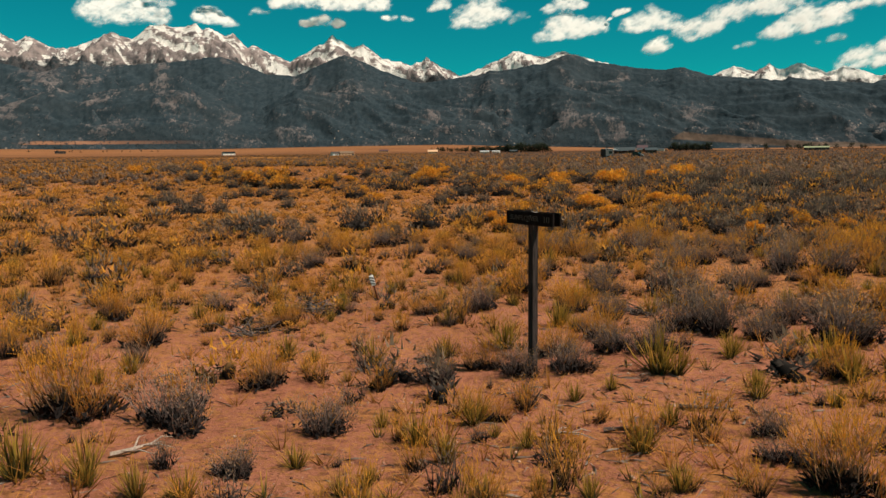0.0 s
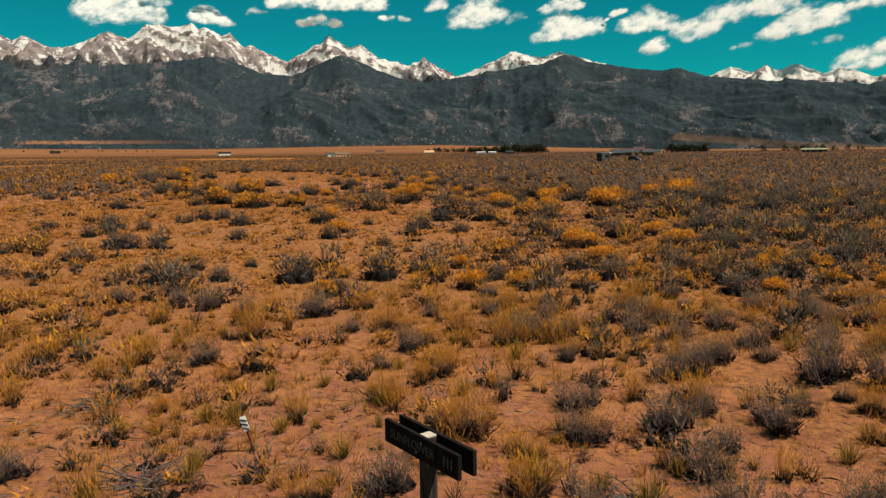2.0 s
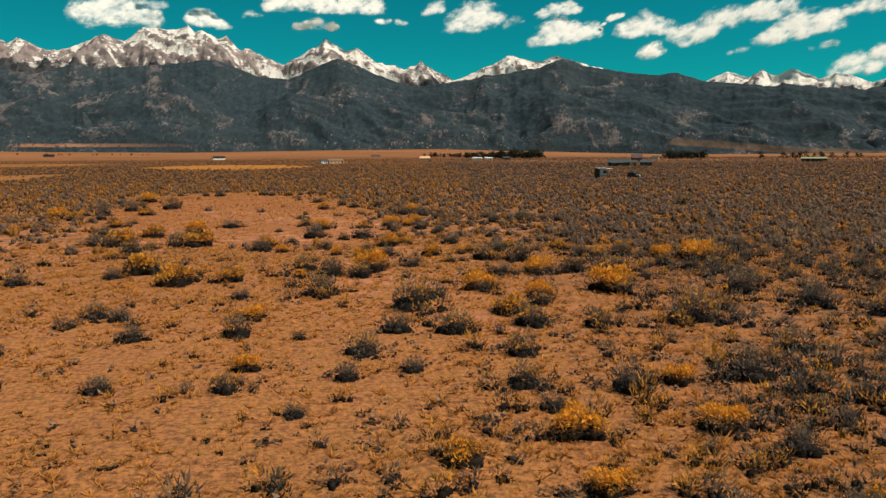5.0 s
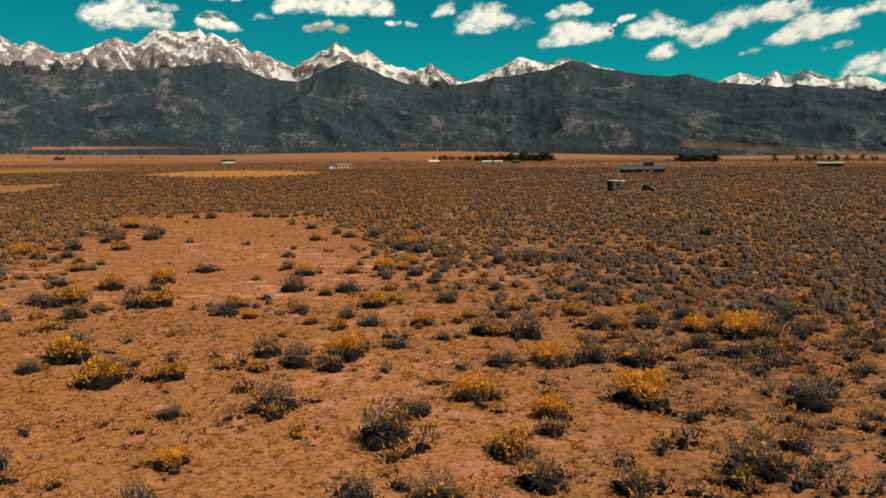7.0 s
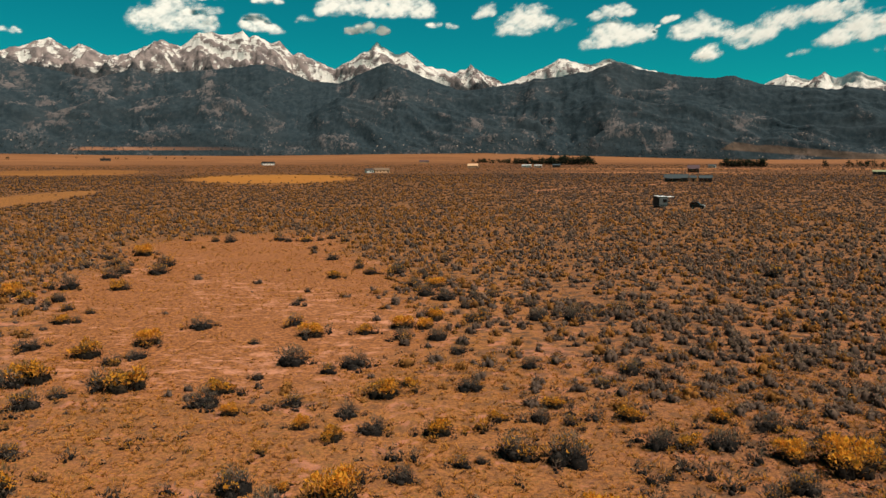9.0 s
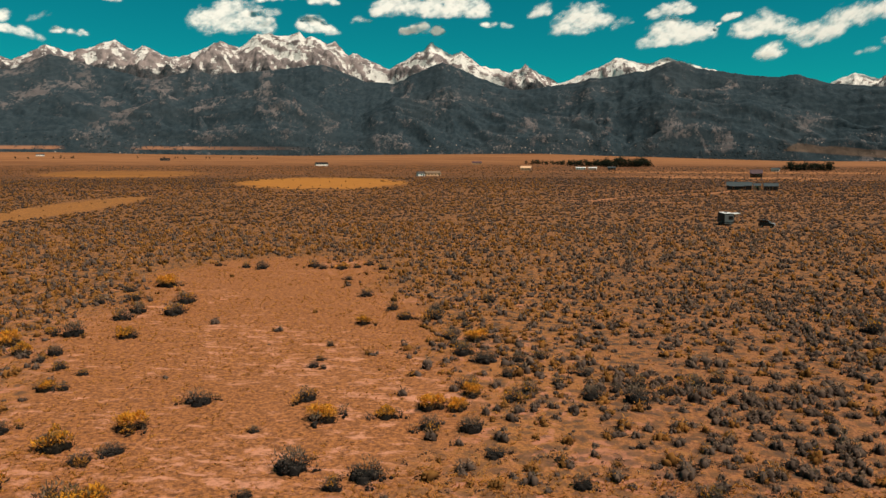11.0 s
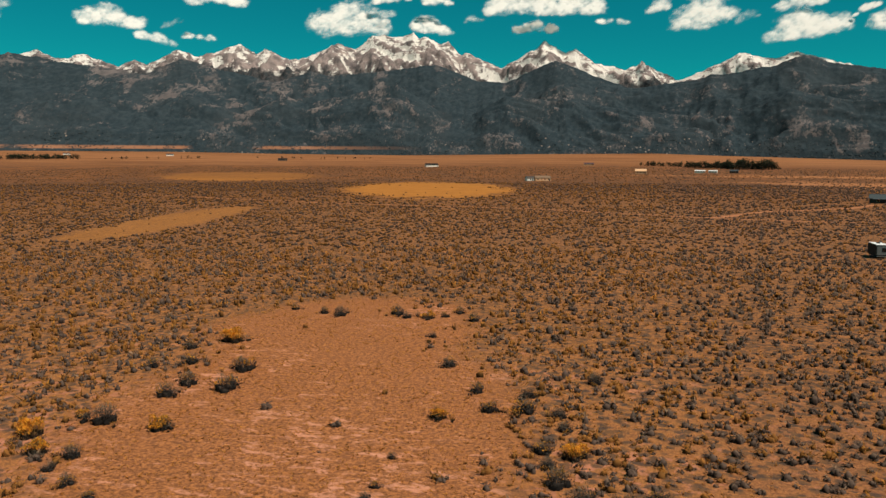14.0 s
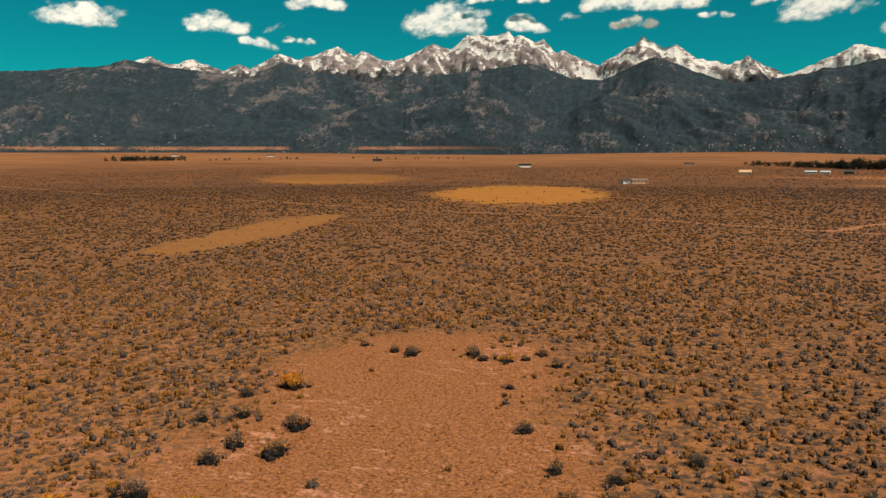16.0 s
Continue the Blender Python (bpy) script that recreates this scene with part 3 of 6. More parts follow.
def smoothed(Z, n):
    """Z with the ups and downs along its first axis narrower than n cells taken out."""
    for _ in range(2):
        c = np.cumsum(np.pad(Z, [(n, n), (0, 0)], mode="edge"), axis=0)
        Z = (c[2 * n:] - c[:-2 * n]) / (2 * n)
    return Z


def build_range(name, peaks, r_foot, r_crest, r_back, seed, material, label, rough, spurs, steep, slant, widths, shares, stony=0.0, rows=78):
    """A mountain front: a skyline of peaks, and spurs with gullies between them that run down from it and branch."""
    az = np.arange(-58, 40, 0.1)
    s = np.concatenate([np.linspace(0, 1, rows), np.linspace(1.05, 1.5, 4)])
    A, S = np.meshgrid(az, s, indexing="ij")
    rc = r_crest + (waves(A * 0.16 + 40, S * 0 + 3.3, seed + 5, 3) - 0.5) * 120
    R = np.where(S <= 1, r_foot + (rc - r_foot) * S, rc + (r_back - rc) * (S - 1) * 2)
    U = A * math.radians(1) * r_crest
    low = 1 - np.clip(S, 0, 1)
    # spurs lean one way or the other on their way down
    lean = (waves(A * 0.07 + 14, S * 0 + 7.7, seed + 12, 2) - 0.5) * slant
    bent = U + lean * low + (waves(U / 300 + 30, S * 2 + 30, seed + 9, 3) - 0.5) * 260 * (0.15 + low)
    top = np.tan(np.radians(crest(A + (waves(A * 0.9 + 8, S * 3 + 4, seed + 7, 3) - 0.5) * low * 4, peaks))) * rc
    top = top + (waves(A * 1.3 + 90, S * 0.3 + 10, seed, 5, gain=0.62, ridged=True) - 0.55) * rough
    X, Y = np.sin(np.radians(A)) * R, np.cos(np.radians(A)) * R
    foot = ground_z(X, Y) - 3
    rise = np.where(S <= 1, np.clip((S - 0.02) / 0.98, 0, 1) ** steep, 1 - (S - 1) * 1.1)
    wide = waves(bent / widths[0] + 60, S * 2.4 + 20, seed + 1, 2, ridged=True)
    mid = waves((bent + lean * low * 0.8) / widths[1] + 20, S * 6 + 20, seed + 4, 3, gain=0.55, ridged=True)
    fine = waves((bent - lean * low * 0.9) / widths[2] + 11, S * 18 + 5, seed + 6, 4, gain=0.6, ridged=True)
    body = np.clip(S * 4, 0, 1) * (0.10 + 0.90 * np.clip(low * 4.5, 0, 1))
    Z = foot + (top - foot) * rise
    carved = body * ((wide - 0.62) * spurs + (mid - 0.55) * spurs * shares[0] + (fine - 0.5) * spurs * shares[1])
    Z = Z + carved
    Z = np.maximum(Z, foot + 0.02 * (top - foot) * np.clip(S * 5, 0, 1))
    Z = np.where(S < 0.002, foot - 4, Z)
    # how far a place stands out from the ground round it: spurs over one half, gullies under it
    proud = np.clip(0.5 + (carved - smoothed(carved, 8)) / (spurs * 0.55) + 0.45 * (mid - 0.52) + 0.35 * (fine - 0.5) + stony, 0, 1)
    n, m = A.shape
    verts = np.stack([X, Y, Z], -1).reshape(-1, 3)
    i, j = np.meshgrid(np.arange(n - 1), np.arange(m - 1), indexing="ij")
    a = (i * m + j).ravel()
    tris = np.concatenate([np.stack([a, a + m, a + m + 1], -1), np.stack([a, a + m + 1, a + 1], -1)])
    me = fast_mesh(name, verts, tris, material, tip=proud.ravel(), smooth=True)
    tagged(new(name, me), label, "mountains", kind="structure")
    return X, Y, Z


build_range("forested_range", FOREST_PEAKS, 3650, 4260, 4500, 3, FOREST, "dark forested mountain slopes with rocky outcrops", 16, 110, 0.92, 2000, (480, 190, 65), (0.45, 0.16), -0.12)
HX, HY, HZ = build_range("foothills", FOOT_PEAKS, 3630, 3930, 4060, 29, FOREST, "dark wooded foothills strewn with pale rock", 12, 90, 0.85, 1900, (380, 150, 55), (0.45, 0.2), 0.08, 44)
build_range("snowy_range", SNOW_PEAKS_WEST + SNOW_PEAKS + SNOW_PEAKS_EAST, 4080, 4790, 4900, 11, ALPINE, "snow-covered rocky mountain peaks", 22, 150, 0.8, 1700, (300, 105, 40), (0.6, 0.36))


def build_pinyons():
    """Thousands of small dark conifers over the foothills, one mesh."""
    g = np.random.default_rng(21)
    n = 3000
    i = g.integers(20, HX.shape[0] - 30, n)
    j = (g.random(n) ** 1.5 * 8).astype(int) + 1
    f = g.random((n, 2))
    x = HX[i, j] + (HX[i + 1, j] - HX[i, j]) * f[:, 0] + (HX[i, j + 1] - HX[i, j]) * f[:, 1]
    y = HY[i, j] + (HY[i + 1, j] - HY[i, j]) * f[:, 0] + (HY[i, j + 1] - HY[i, j]) * f[:, 1]
    z = HZ[i, j] + (HZ[i + 1, j] - HZ[i, j]) * f[:, 0] + (HZ[i, j + 1] - HZ[i, j]) * f[:, 1]
    clear = np.degrees(np.arctan2(x, y)) > 17.0 + g.normal(size=n) * 0.8
    x, y, z = x[~clear | (z > 75)], y[~clear | (z > 75)], z[~clear | (z > 75)]
    n = len(x)
    h, w = g.uniform(2.5, 5, n), g.uniform(2, 4.5, n)
    a = g.random(n) * math.tau
    ring = [np.stack([x + np.sin(a + k * math.tau / 4) * w, y + np.cos(a + k * math.tau / 4) * w, z - 1.0 + g.random(n) * 1.5], -1) for k in range(4)]
    verts = np.stack([np.stack([x, y, z + h], -1)] + ring, 1).reshape(-1, 3)
    o = np.arange(n)[:, None] * 5
    tris = np.concatenate([o + np.array([0, 1 + k, 1 + (k + 1) % 4]) for k in range(4)])
    vary = np.repeat(g.random(n), 5)
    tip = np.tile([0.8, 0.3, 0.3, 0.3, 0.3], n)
    # Needles share the slope's blue-grey haze tone, lighter towards the tip.
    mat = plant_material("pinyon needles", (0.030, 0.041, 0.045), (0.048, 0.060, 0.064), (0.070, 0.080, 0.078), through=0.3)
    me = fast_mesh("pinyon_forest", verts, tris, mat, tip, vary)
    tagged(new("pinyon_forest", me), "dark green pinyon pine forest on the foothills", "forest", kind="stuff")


build_pinyons()


# ---------- clouds: bearing, height (degrees), width, depth (degrees), lean ----------
CLOUDS = [(-22.0, 9.6, 4.3, 2.6, 0.02), (-16.4, 9.3, 3.6, 1.2, -0.12), (-8.6, 10.9, 8.6, 2.3, 0.0), (-8.6, 9.3, 3.2, 1.0, 0.0), (-3.4, 9.65, 2.8, 0.7, -0.05), (2.6, 9.7, 4.4, 2.4, 0.1),
          (-0.1, 10.5, 1.2, 1.2, 0.2), (8.9, 10.25, 3.0, 1.2, 0.1), (9.0, 8.6, 5.6, 2.0, 0.12), (14.8, 8.75, 4.0, 1.7, 0.05), (19.6, 8.5, 11.5, 1.9, 0.28), (24.8, 8.2, 4.8, 2.2, 0.2),
          (28.6, 9.1, 5.6, 1.5, 0.15), (29.4, 5.75, 5.6, 1.9, 0.2), (12.6, 9.5, 1.6, 0.6, 0.4)]
CLOUDS_WEST = [(-47.3, 9.4, 5.4, 1.9, 0.0), (-38.3, 9.2, 4.4, 1.5, 0.0), (-35.2, 8.1, 2.8, 0.9, -0.2), (-31.6, 10.9, 4.6, 1.4, 0.0), (-33.0, 8.4, 1.3, 0.6, 0.0), (-31.8, 8.3, 0.9, 0.5, 0.0),
               (-19.0, 11.3, 3.0, 0.9, 0.1), (-15.7, 11.15, 2.6, 0.9, 0.0), (-53.5, 8.0, 2.6, 0.8, 0.0), (-58.5, 9.5, 6.0, 2.0, 0.1), (-47, 12.5, 5.0, 1.5, 0.0), (38, 9.5, 7.0, 2.2, 0.1)]


def build_cloud(az, el, wide, deep, lean, seed, thin=1.0):
    """A billowing sunlit shell that leans back, with a flatter base, thinning out to ragged rims."""
    g = np.random.default_rng(seed)
    far = 4790.0 + 45 * (seed % 3)
    m = math.tan(radians(1)) * far
    w, d = wide * m, deep * m
    cell = 7.5
    nx, nz = int(w * 1.5 / cell) + 4, int(d * 1.9 / cell) + 4
    X, Z = np.meshgrid((np.arange(nx) - nx / 2) * cell, (np.arange(nz) - nz / 2) * cell, indexing="ij")
    body = np.full(X.shape, -3.0)
    for k in range(int(5 + wide * 1.6)):
        u = g.uniform(-0.42, 0.42)
        r = d * g.uniform(0.25, 0.48) * (1 - 0.7 * abs(u))
        v = -d * 0.36 + r * 0.8 + g.random() * max(d * 0.5 * (1 - 2 * abs(u)), 0)
        body = np.maximum(body, 1 - ((X - u * w) / (r * 1.5)) ** 2 - ((Z - v) / r) ** 2)
    big, small = waves(X / 75 + seed, Z / 55 + 9, seed, 5, gain=0.62), waves(X / 24 + 40, Z / 18 + seed, seed + 3, 4, gain=0.65)
    field = body + (big - 0.5) * 2.5 + (small - 0.5) * 1.0 - np.clip((-d * 0.36 - Z) / (d * 0.16), 0, 3) * 0.9
    dens = np.clip((field + 0.6) / 1.9, 0, 1) * thin
    rim = (np.arange(nx)[:, None] % (nx - 1) == 0) | (np.arange(nz)[None, :] % (nz - 1) == 0)
    dens = np.where(rim, 0, dens)
    full = np.clip((body + (big - 0.5) * 1.6 + 0.6) / 1.9, 0, 1) * np.clip(dens * 3, 0, 1)
    thick = full * d * (0.06 + 0.06 * waves(X / 60 + 3, Z / 50 + seed, seed + 8, 4, gain=0.55))
    verts = np.stack([X, Z * 0.8 - thick, Z + X * lean], -1).reshape(-1, 3)
    i, j = np.meshgrid(np.arange(nx - 1), np.arange(nz - 1), indexing="ij")
    a = (i * nz + j).ravel()
    quad = np.stack([a, a + nz, a + nz + 1, a + 1], -1)
    quad = quad[dens.ravel()[quad].max(1) > 0.02]
    tris = np.concatenate([quad[:, (0, 1, 2)], quad[:, (0, 2, 3)]])
    used, back_to = np.unique(tris, return_inverse=True)
    me = fast_mesh("cloud", verts[used], back_to.reshape(-1, 3), CLOUD, smooth=True)
    me.attributes.new("wisp", "FLOAT", "POINT").data.foreach_set("value", np.asarray(1 - dens.ravel()[used], np.float32))
    ob = new("cloud", me)
    a = radians(az)
    ob.matrix_world = pose(math.sin(a) * far, math.cos(a) * far, math.tan(radians(el)) * far + 3, 0, 0, -az)
    tagged(ob, "white fair-weather cumulus cloud in a teal sky", "cloud", "clouds over the mountains")


# thin scraps between them
SCRAPS = [(-19.2, 10.2, 1.6, 0.7, 0.0), (-13.2, 9.9, 1.6, 0.6, 0.1), (5.6, 9.5, 1.8, 0.8, 0.3), (21.2, 7.0, 1.4, 0.5, 0.2), (26.6, 7.0, 2.2, 0.6, 0.1), (-34.2, 9.2, 1.6, 0.7, 0.3), (-45.0, 9.6, 2.0, 0.8, 0.1)]
for k, row in enumerate(CLOUDS + CLOUDS_WEST):
    build_cloud(*row, seed=100 + k)
for k, row in enumerate(SCRAPS):
    build_cloud(*row, seed=180 + k, thin=0.5)


# ---------- plants ----------
def twigs(g, n, spread, height, width, lean=0.35, thick=0.008, bend=0.3, start=0.05, dome=True):
    """n thin bent strips that fan out from one foot: vertices, triangles, tip values."""
    az = g.random(n) * math.tau
    out = np.sqrt(g.random(n)) * spread
    q = out / max(spread, 1e-6)
    up = height * np.sqrt(np.maximum(1 - 0.9 * q * q, 0)) * g.uniform(0.72, 1.08, n) if dome else height * (1 - 0.45 * q * q) * g.uniform(0.7, 1.1, n)
    foot = np.stack([np.sin(az) * start * g.random(n), np.cos(az) * start * g.random(n), np.full(n, -0.03)], -1)
    top = np.stack([np.sin(az) * out, np.cos(az) * out, up], -1)
    top[:, :2] += g.normal(size=(n, 2)) * spread * 0.08
    midp = foot * 0.5 + top * 0.5
    midp[:, 2] += bend * (top[:, 2] * 0.15) - out * bend * 0.25
    midp[:, :2] += g.normal(size=(n, 2)) * spread * 0.06
    side = np.stack([np.cos(az + g.normal(size=n)), -np.sin(az + g.normal(size=n)), np.zeros(n)], -1) * (thick * g.uniform(0.7, 1.3, n))[:, None]
    verts = np.stack([foot - side, foot + side, midp - side * 0.7, midp + side * 0.7, top], 1)
    o = np.arange(n)[:, None] * 5
    tris = np.concatenate([o + np.array(t) for t in ((0, 1, 3), (0, 3, 2), (2, 3, 4))])
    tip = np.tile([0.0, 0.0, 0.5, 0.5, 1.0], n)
    return verts.reshape(-1, 3), tris, tip, np.repeat(g.random(n), 5), foot, midp, top


def leaves(g, foot, midp, top, n, size, low=0.35, height=1.0, fat=0.32):
    """n small blades set along the upper part of twigs."""
    k = g.integers(len(top), size=n)
    t = low + (1.03 - low) * g.random(n) ** 0.8
    a = np.where(t[:, None] < 0.5, foot[k] + (midp[k] - foot[k]) * (t[:, None] * 2), midp[k] + (top[k] - midp[k]) * (t[:, None] * 2 - 1))
    a = a + g.normal(size=(n, 3)) * size * 0.8
    d = (top[k] - midp[k])
    d = d / (np.linalg.norm(d, axis=1)[:, None] + 1e-6) + g.normal(size=(n, 3)) * 0.55
    d = d / np.linalg.norm(d, axis=1)[:, None]
    s = np.cross(d, g.normal(size=(n, 3)))
    s = s / (np.linalg.norm(s, axis=1)[:, None] + 1e-6)
    ln = size * g.uniform(0.8, 2.0, n) * (1 if fat < 0.5 else 0.6)
    verts = np.stack([a - s * (size * fat), a + s * (size * fat), a + d * ln[:, None]], 1)
    verts[:, :, 2] = np.maximum(verts[:, :, 2], 0.0)
    tris = np.arange(n * 3).reshape(-1, 3)
    tip = np.repeat(np.clip(a[:, 2] / height, 0, 1), 3)
    return verts.reshape(-1, 3), tris, tip, np.repeat(g.random(n), 3)


def slim(v, tip, vary):
    """The same blades as single triangles, for what stands further off."""
    v = v.reshape(-1, 5, 3)[:, (0, 1, 4)].reshape(-1, 3)
    return v, np.arange(len(v)).reshape(-1, 3), tip.reshape(-1, 5)[:, (0, 1, 4)].ravel(), vary.reshape(-1, 5)[:, (0, 1, 4)].ravel()


def dome(seed, n_leaf, leaf, rings, sides, heart=0.46):
    """A rounded shrub one metre wide: a lumpy heart, dark for its inner shade, under a shell of small leaf blades."""
    g = np.random.default_rng(seed)
    h = g.uniform(0.42, 0.56)
    lobes = g.random(4) * math.tau

    def reach(a):
        return 1 + 0.16 * np.sin(2 * a + lobes[0]) + 0.12 * np.sin(3 * a + lobes[1]) + 0.08 * np.sin(5 * a + lobes[2])

    V, T, P, base = [], [], [], 0
    grid = []
    for i in range(rings):
        el = (i / rings) * math.pi / 2
        a = np.arange(sides) * math.tau / sides + i * 0.4
        q = heart * reach(a) * math.cos(el) * g.uniform(0.8, 1.1, sides)
        grid.append(np.stack([np.sin(a) * q, np.cos(a) * q, math.sin(el) * h * 1.85 * heart * g.uniform(0.85, 1.1, sides) - (0.04 if i == 0 else 0)], -1))
    v = np.concatenate(grid + [np.array([[g.normal() * 0.05, g.normal() * 0.05, h * 1.9 * heart]])])
    t = []
    for i in range(rings - 1):
        for k in range(sides):
            k2 = (k + 1) % sides
            t += [(i * sides + k, (i + 1) * sides + k, i * sides + k2), (i * sides + k2, (i + 1) * sides + k, (i + 1) * sides + k2)]
    o = (rings - 1) * sides
    t += [(o + k, rings * sides, o + (k + 1) % sides) for k in range(sides)]
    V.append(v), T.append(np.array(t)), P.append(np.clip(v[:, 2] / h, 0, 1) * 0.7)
    base += len(v)
    if n_leaf:
        a, u = g.random(n_leaf) * math.tau, g.random(n_leaf) ** 0.8
        deep = 1.08 - 0.55 * g.random(n_leaf) ** 2.2
        q = np.sqrt(1 - u * u) * 0.5 * reach(a) * deep
        c = np.stack([np.sin(a) * q, np.cos(a) * q, u * h * deep + 0.02], -1)
        out = np.stack([np.sin(a) * np.sqrt(1 - u * u), np.cos(a) * np.sqrt(1 - u * u), u + 0.25], -1)
        d = out * 0.8 + g.normal(size=(n_leaf, 3)) * 0.55
        d /= np.linalg.norm(d, axis=1)[:, None]
        s = np.cross(d, g.normal(size=(n_leaf, 3)))
        s /= np.linalg.norm(s, axis=1)[:, None]
        f = leaf * g.uniform(0.7, 1.3, n_leaf)[:, None]
        wide = 0.5 if leaf > 0.2 else 0.26
        lv = np.stack([c - s * f * wide, c + s * f * wide, c + d * f * (1.1 if leaf > 0.2 else 1.7)], 1).reshape(-1, 3)
        # Blades set deeper get a lower tip, which paints shade inside the shell.
        V.append(lv), T.append(np.arange(len(lv)).reshape(-1, 3) + base), P.append(np.repeat(np.clip(c[:, 2] / h * 1.1 - (1.08 - deep) * 0.8, 0, 1), 3))
        base += len(lv)
    return np.concatenate(V), np.concatenate(T), np.concatenate(P), g.random(base)


def spray(g, n, foot, aim, spread, length, thick, low, high):
    """n fine tapering shoots that leave feet scattered round a point and fan out about an aim."""
    f = foot + np.concatenate([g.normal(size=(n, 2)) * spread * 0.22, np.full((n, 1), -0.02)], 1)
    d = np.asarray(aim) + g.normal(size=(n, 3)) * np.array([0.42, 0.42, 0.16])
    d[:, 2] = np.abs(d[:, 2]) + 0.12
    d /= np.linalg.norm(d, axis=1)[:, None]
    ln = length * g.uniform(low, high, n)[:, None]
    m = f + d * ln * 0.5 + g.normal(size=(n, 3)) * length * 0.05
    t = f + d * ln + np.array([0, 0, 0.12]) * ln + g.normal(size=(n, 3)) * length * 0.06
    t[:, 2] = np.maximum(t[:, 2], 0.01)
    m[:, 2] = np.maximum(m[:, 2], 0.01)
    s = np.cross(d, g.normal(size=(n, 3)))
    s = s / (np.linalg.norm(s, axis=1)[:, None] + 1e-6) * (thick * g.uniform(0.6, 1.3, n))[:, None]
    v = np.stack([f - s, f + s, m - s * 0.7, m + s * 0.7, t], 1).reshape(-1, 3)
    o = np.arange(n)[:, None] * 5
    tris = np.concatenate([o + np.array(q) for q in ((0, 1, 3), (0, 3, 2), (2, 3, 4))])
    return v, tris, f, m, t


def bush_arrays(seed, clumps, shoots, blades, leaf, plumes, thick, single=False):
    """A ragged shrub about one metre wide, several clumps grown into each other: wood, foliage, plumes, litter darkened
    for shade.
    """
    g = np.random.default_rng(seed)
    W, L, B, D = [], [], [], []
    squash = g.uniform(0.7, 1.0)
    for k in range(clumps):
        a = k * math.tau / clumps + g.normal() * 0.5
        off = g.uniform(0.06, 0.27) if k else 0.02
        foot = np.array([[math.sin(a) * off, math.cos(a) * off * squash, 0.0]])
        aim = np.array([math.sin(a) * off * 2.4, math.cos(a) * off * 2.4, 1.0])
        tall = g.uniform(0.34, 0.62) * (1.12 - off)
        v, t, f, m, top = spray(g, shoots, foot, aim, 0.20, tall, thick, 0.6, 1.12)
        tip = np.tile([0.0, 0.0, 0.55, 0.55, 1.0], shoots)
        vary = np.repeat(g.random(shoots), 5)
        if single:
            v, t, tip, vary = slim(v, tip, vary)
        W.append((v, t, tip, vary))
        L.append(leaves(g, f, m, top, blades, leaf, 0.38, 0.42, 0.26))
        if plumes:
            # feathery heads at the ends of the shoots
            i = g.integers(shoots, size=plumes)
            d = top[i] - m[i]
            d = d / (np.linalg.norm(d, axis=1)[:, None] + 1e-6) + g.normal(size=(plumes, 3)) * 0.45 + np.array([0, 0, 0.35])
            c = top[i] - (top[i] - m[i]) * (g.random(plumes) ** 1.6 * 0.75)[:, None]
            s = np.cross(d, g.normal(size=(plumes, 3)))
            s = s / np.linalg.norm(s, axis=1)[:, None] * leaf * 0.17
            e = c + d * leaf * g.uniform(1.4, 3.2, plumes)[:, None]
            bv = np.stack([c - s, c + s, e], 1).reshape(-1, 3)
            B.append((bv, np.arange(len(bv)).reshape(-1, 3), np.repeat(np.clip(c[:, 2] / 0.5, 0, 1), 3), np.repeat(g.random(plumes), 3)))
        # dead matted wood round the foot, near-black to paint the shade there
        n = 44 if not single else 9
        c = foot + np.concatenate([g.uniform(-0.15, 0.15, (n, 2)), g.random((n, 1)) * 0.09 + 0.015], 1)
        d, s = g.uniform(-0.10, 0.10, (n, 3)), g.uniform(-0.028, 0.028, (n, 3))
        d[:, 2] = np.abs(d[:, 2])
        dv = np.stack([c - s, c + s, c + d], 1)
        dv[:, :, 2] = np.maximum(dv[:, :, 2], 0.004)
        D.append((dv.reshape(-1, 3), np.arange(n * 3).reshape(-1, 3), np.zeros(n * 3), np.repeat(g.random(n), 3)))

    def fused(rows):
        base, V, T = 0, [], []
        for v, t, tip, vary in rows:
            V.append(v), T.append(t + base)
            base += len(v)
        return np.concatenate(V), np.concatenate(T), np.concatenate([q[2] for q in rows]), np.concatenate([q[3] for q in rows])
    return [fused(q) if q else None for q in (W, L, B, D)]


def make_shrub(name, seed, clumps, shoots, blades, leaf, plumes, twig_mat, leaf_mat, label):
    root = thing(name, Matrix(), label, "shrub")
    w, l, b, d = bush_arrays(seed, clumps, shoots, blades, leaf, plumes, 0.0042)
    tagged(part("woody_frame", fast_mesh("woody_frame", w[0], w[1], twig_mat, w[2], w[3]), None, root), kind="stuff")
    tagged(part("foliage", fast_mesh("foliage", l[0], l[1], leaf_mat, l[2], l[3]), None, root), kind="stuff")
    tagged(part("matted_base", fast_mesh("matted_base", d[0], d[1], FOOT_SHADE, d[2], d[3]), None, root, "matted dead wood painted near-black for shade"), kind="stuff")
    if b:
        tagged(part("bloom", fast_mesh("bloom", b[0], b[1], RABBIT_BLOOM, b[2], b[3]), None, root, "feathery orange dry flower tops"), kind="stuff")
    return root


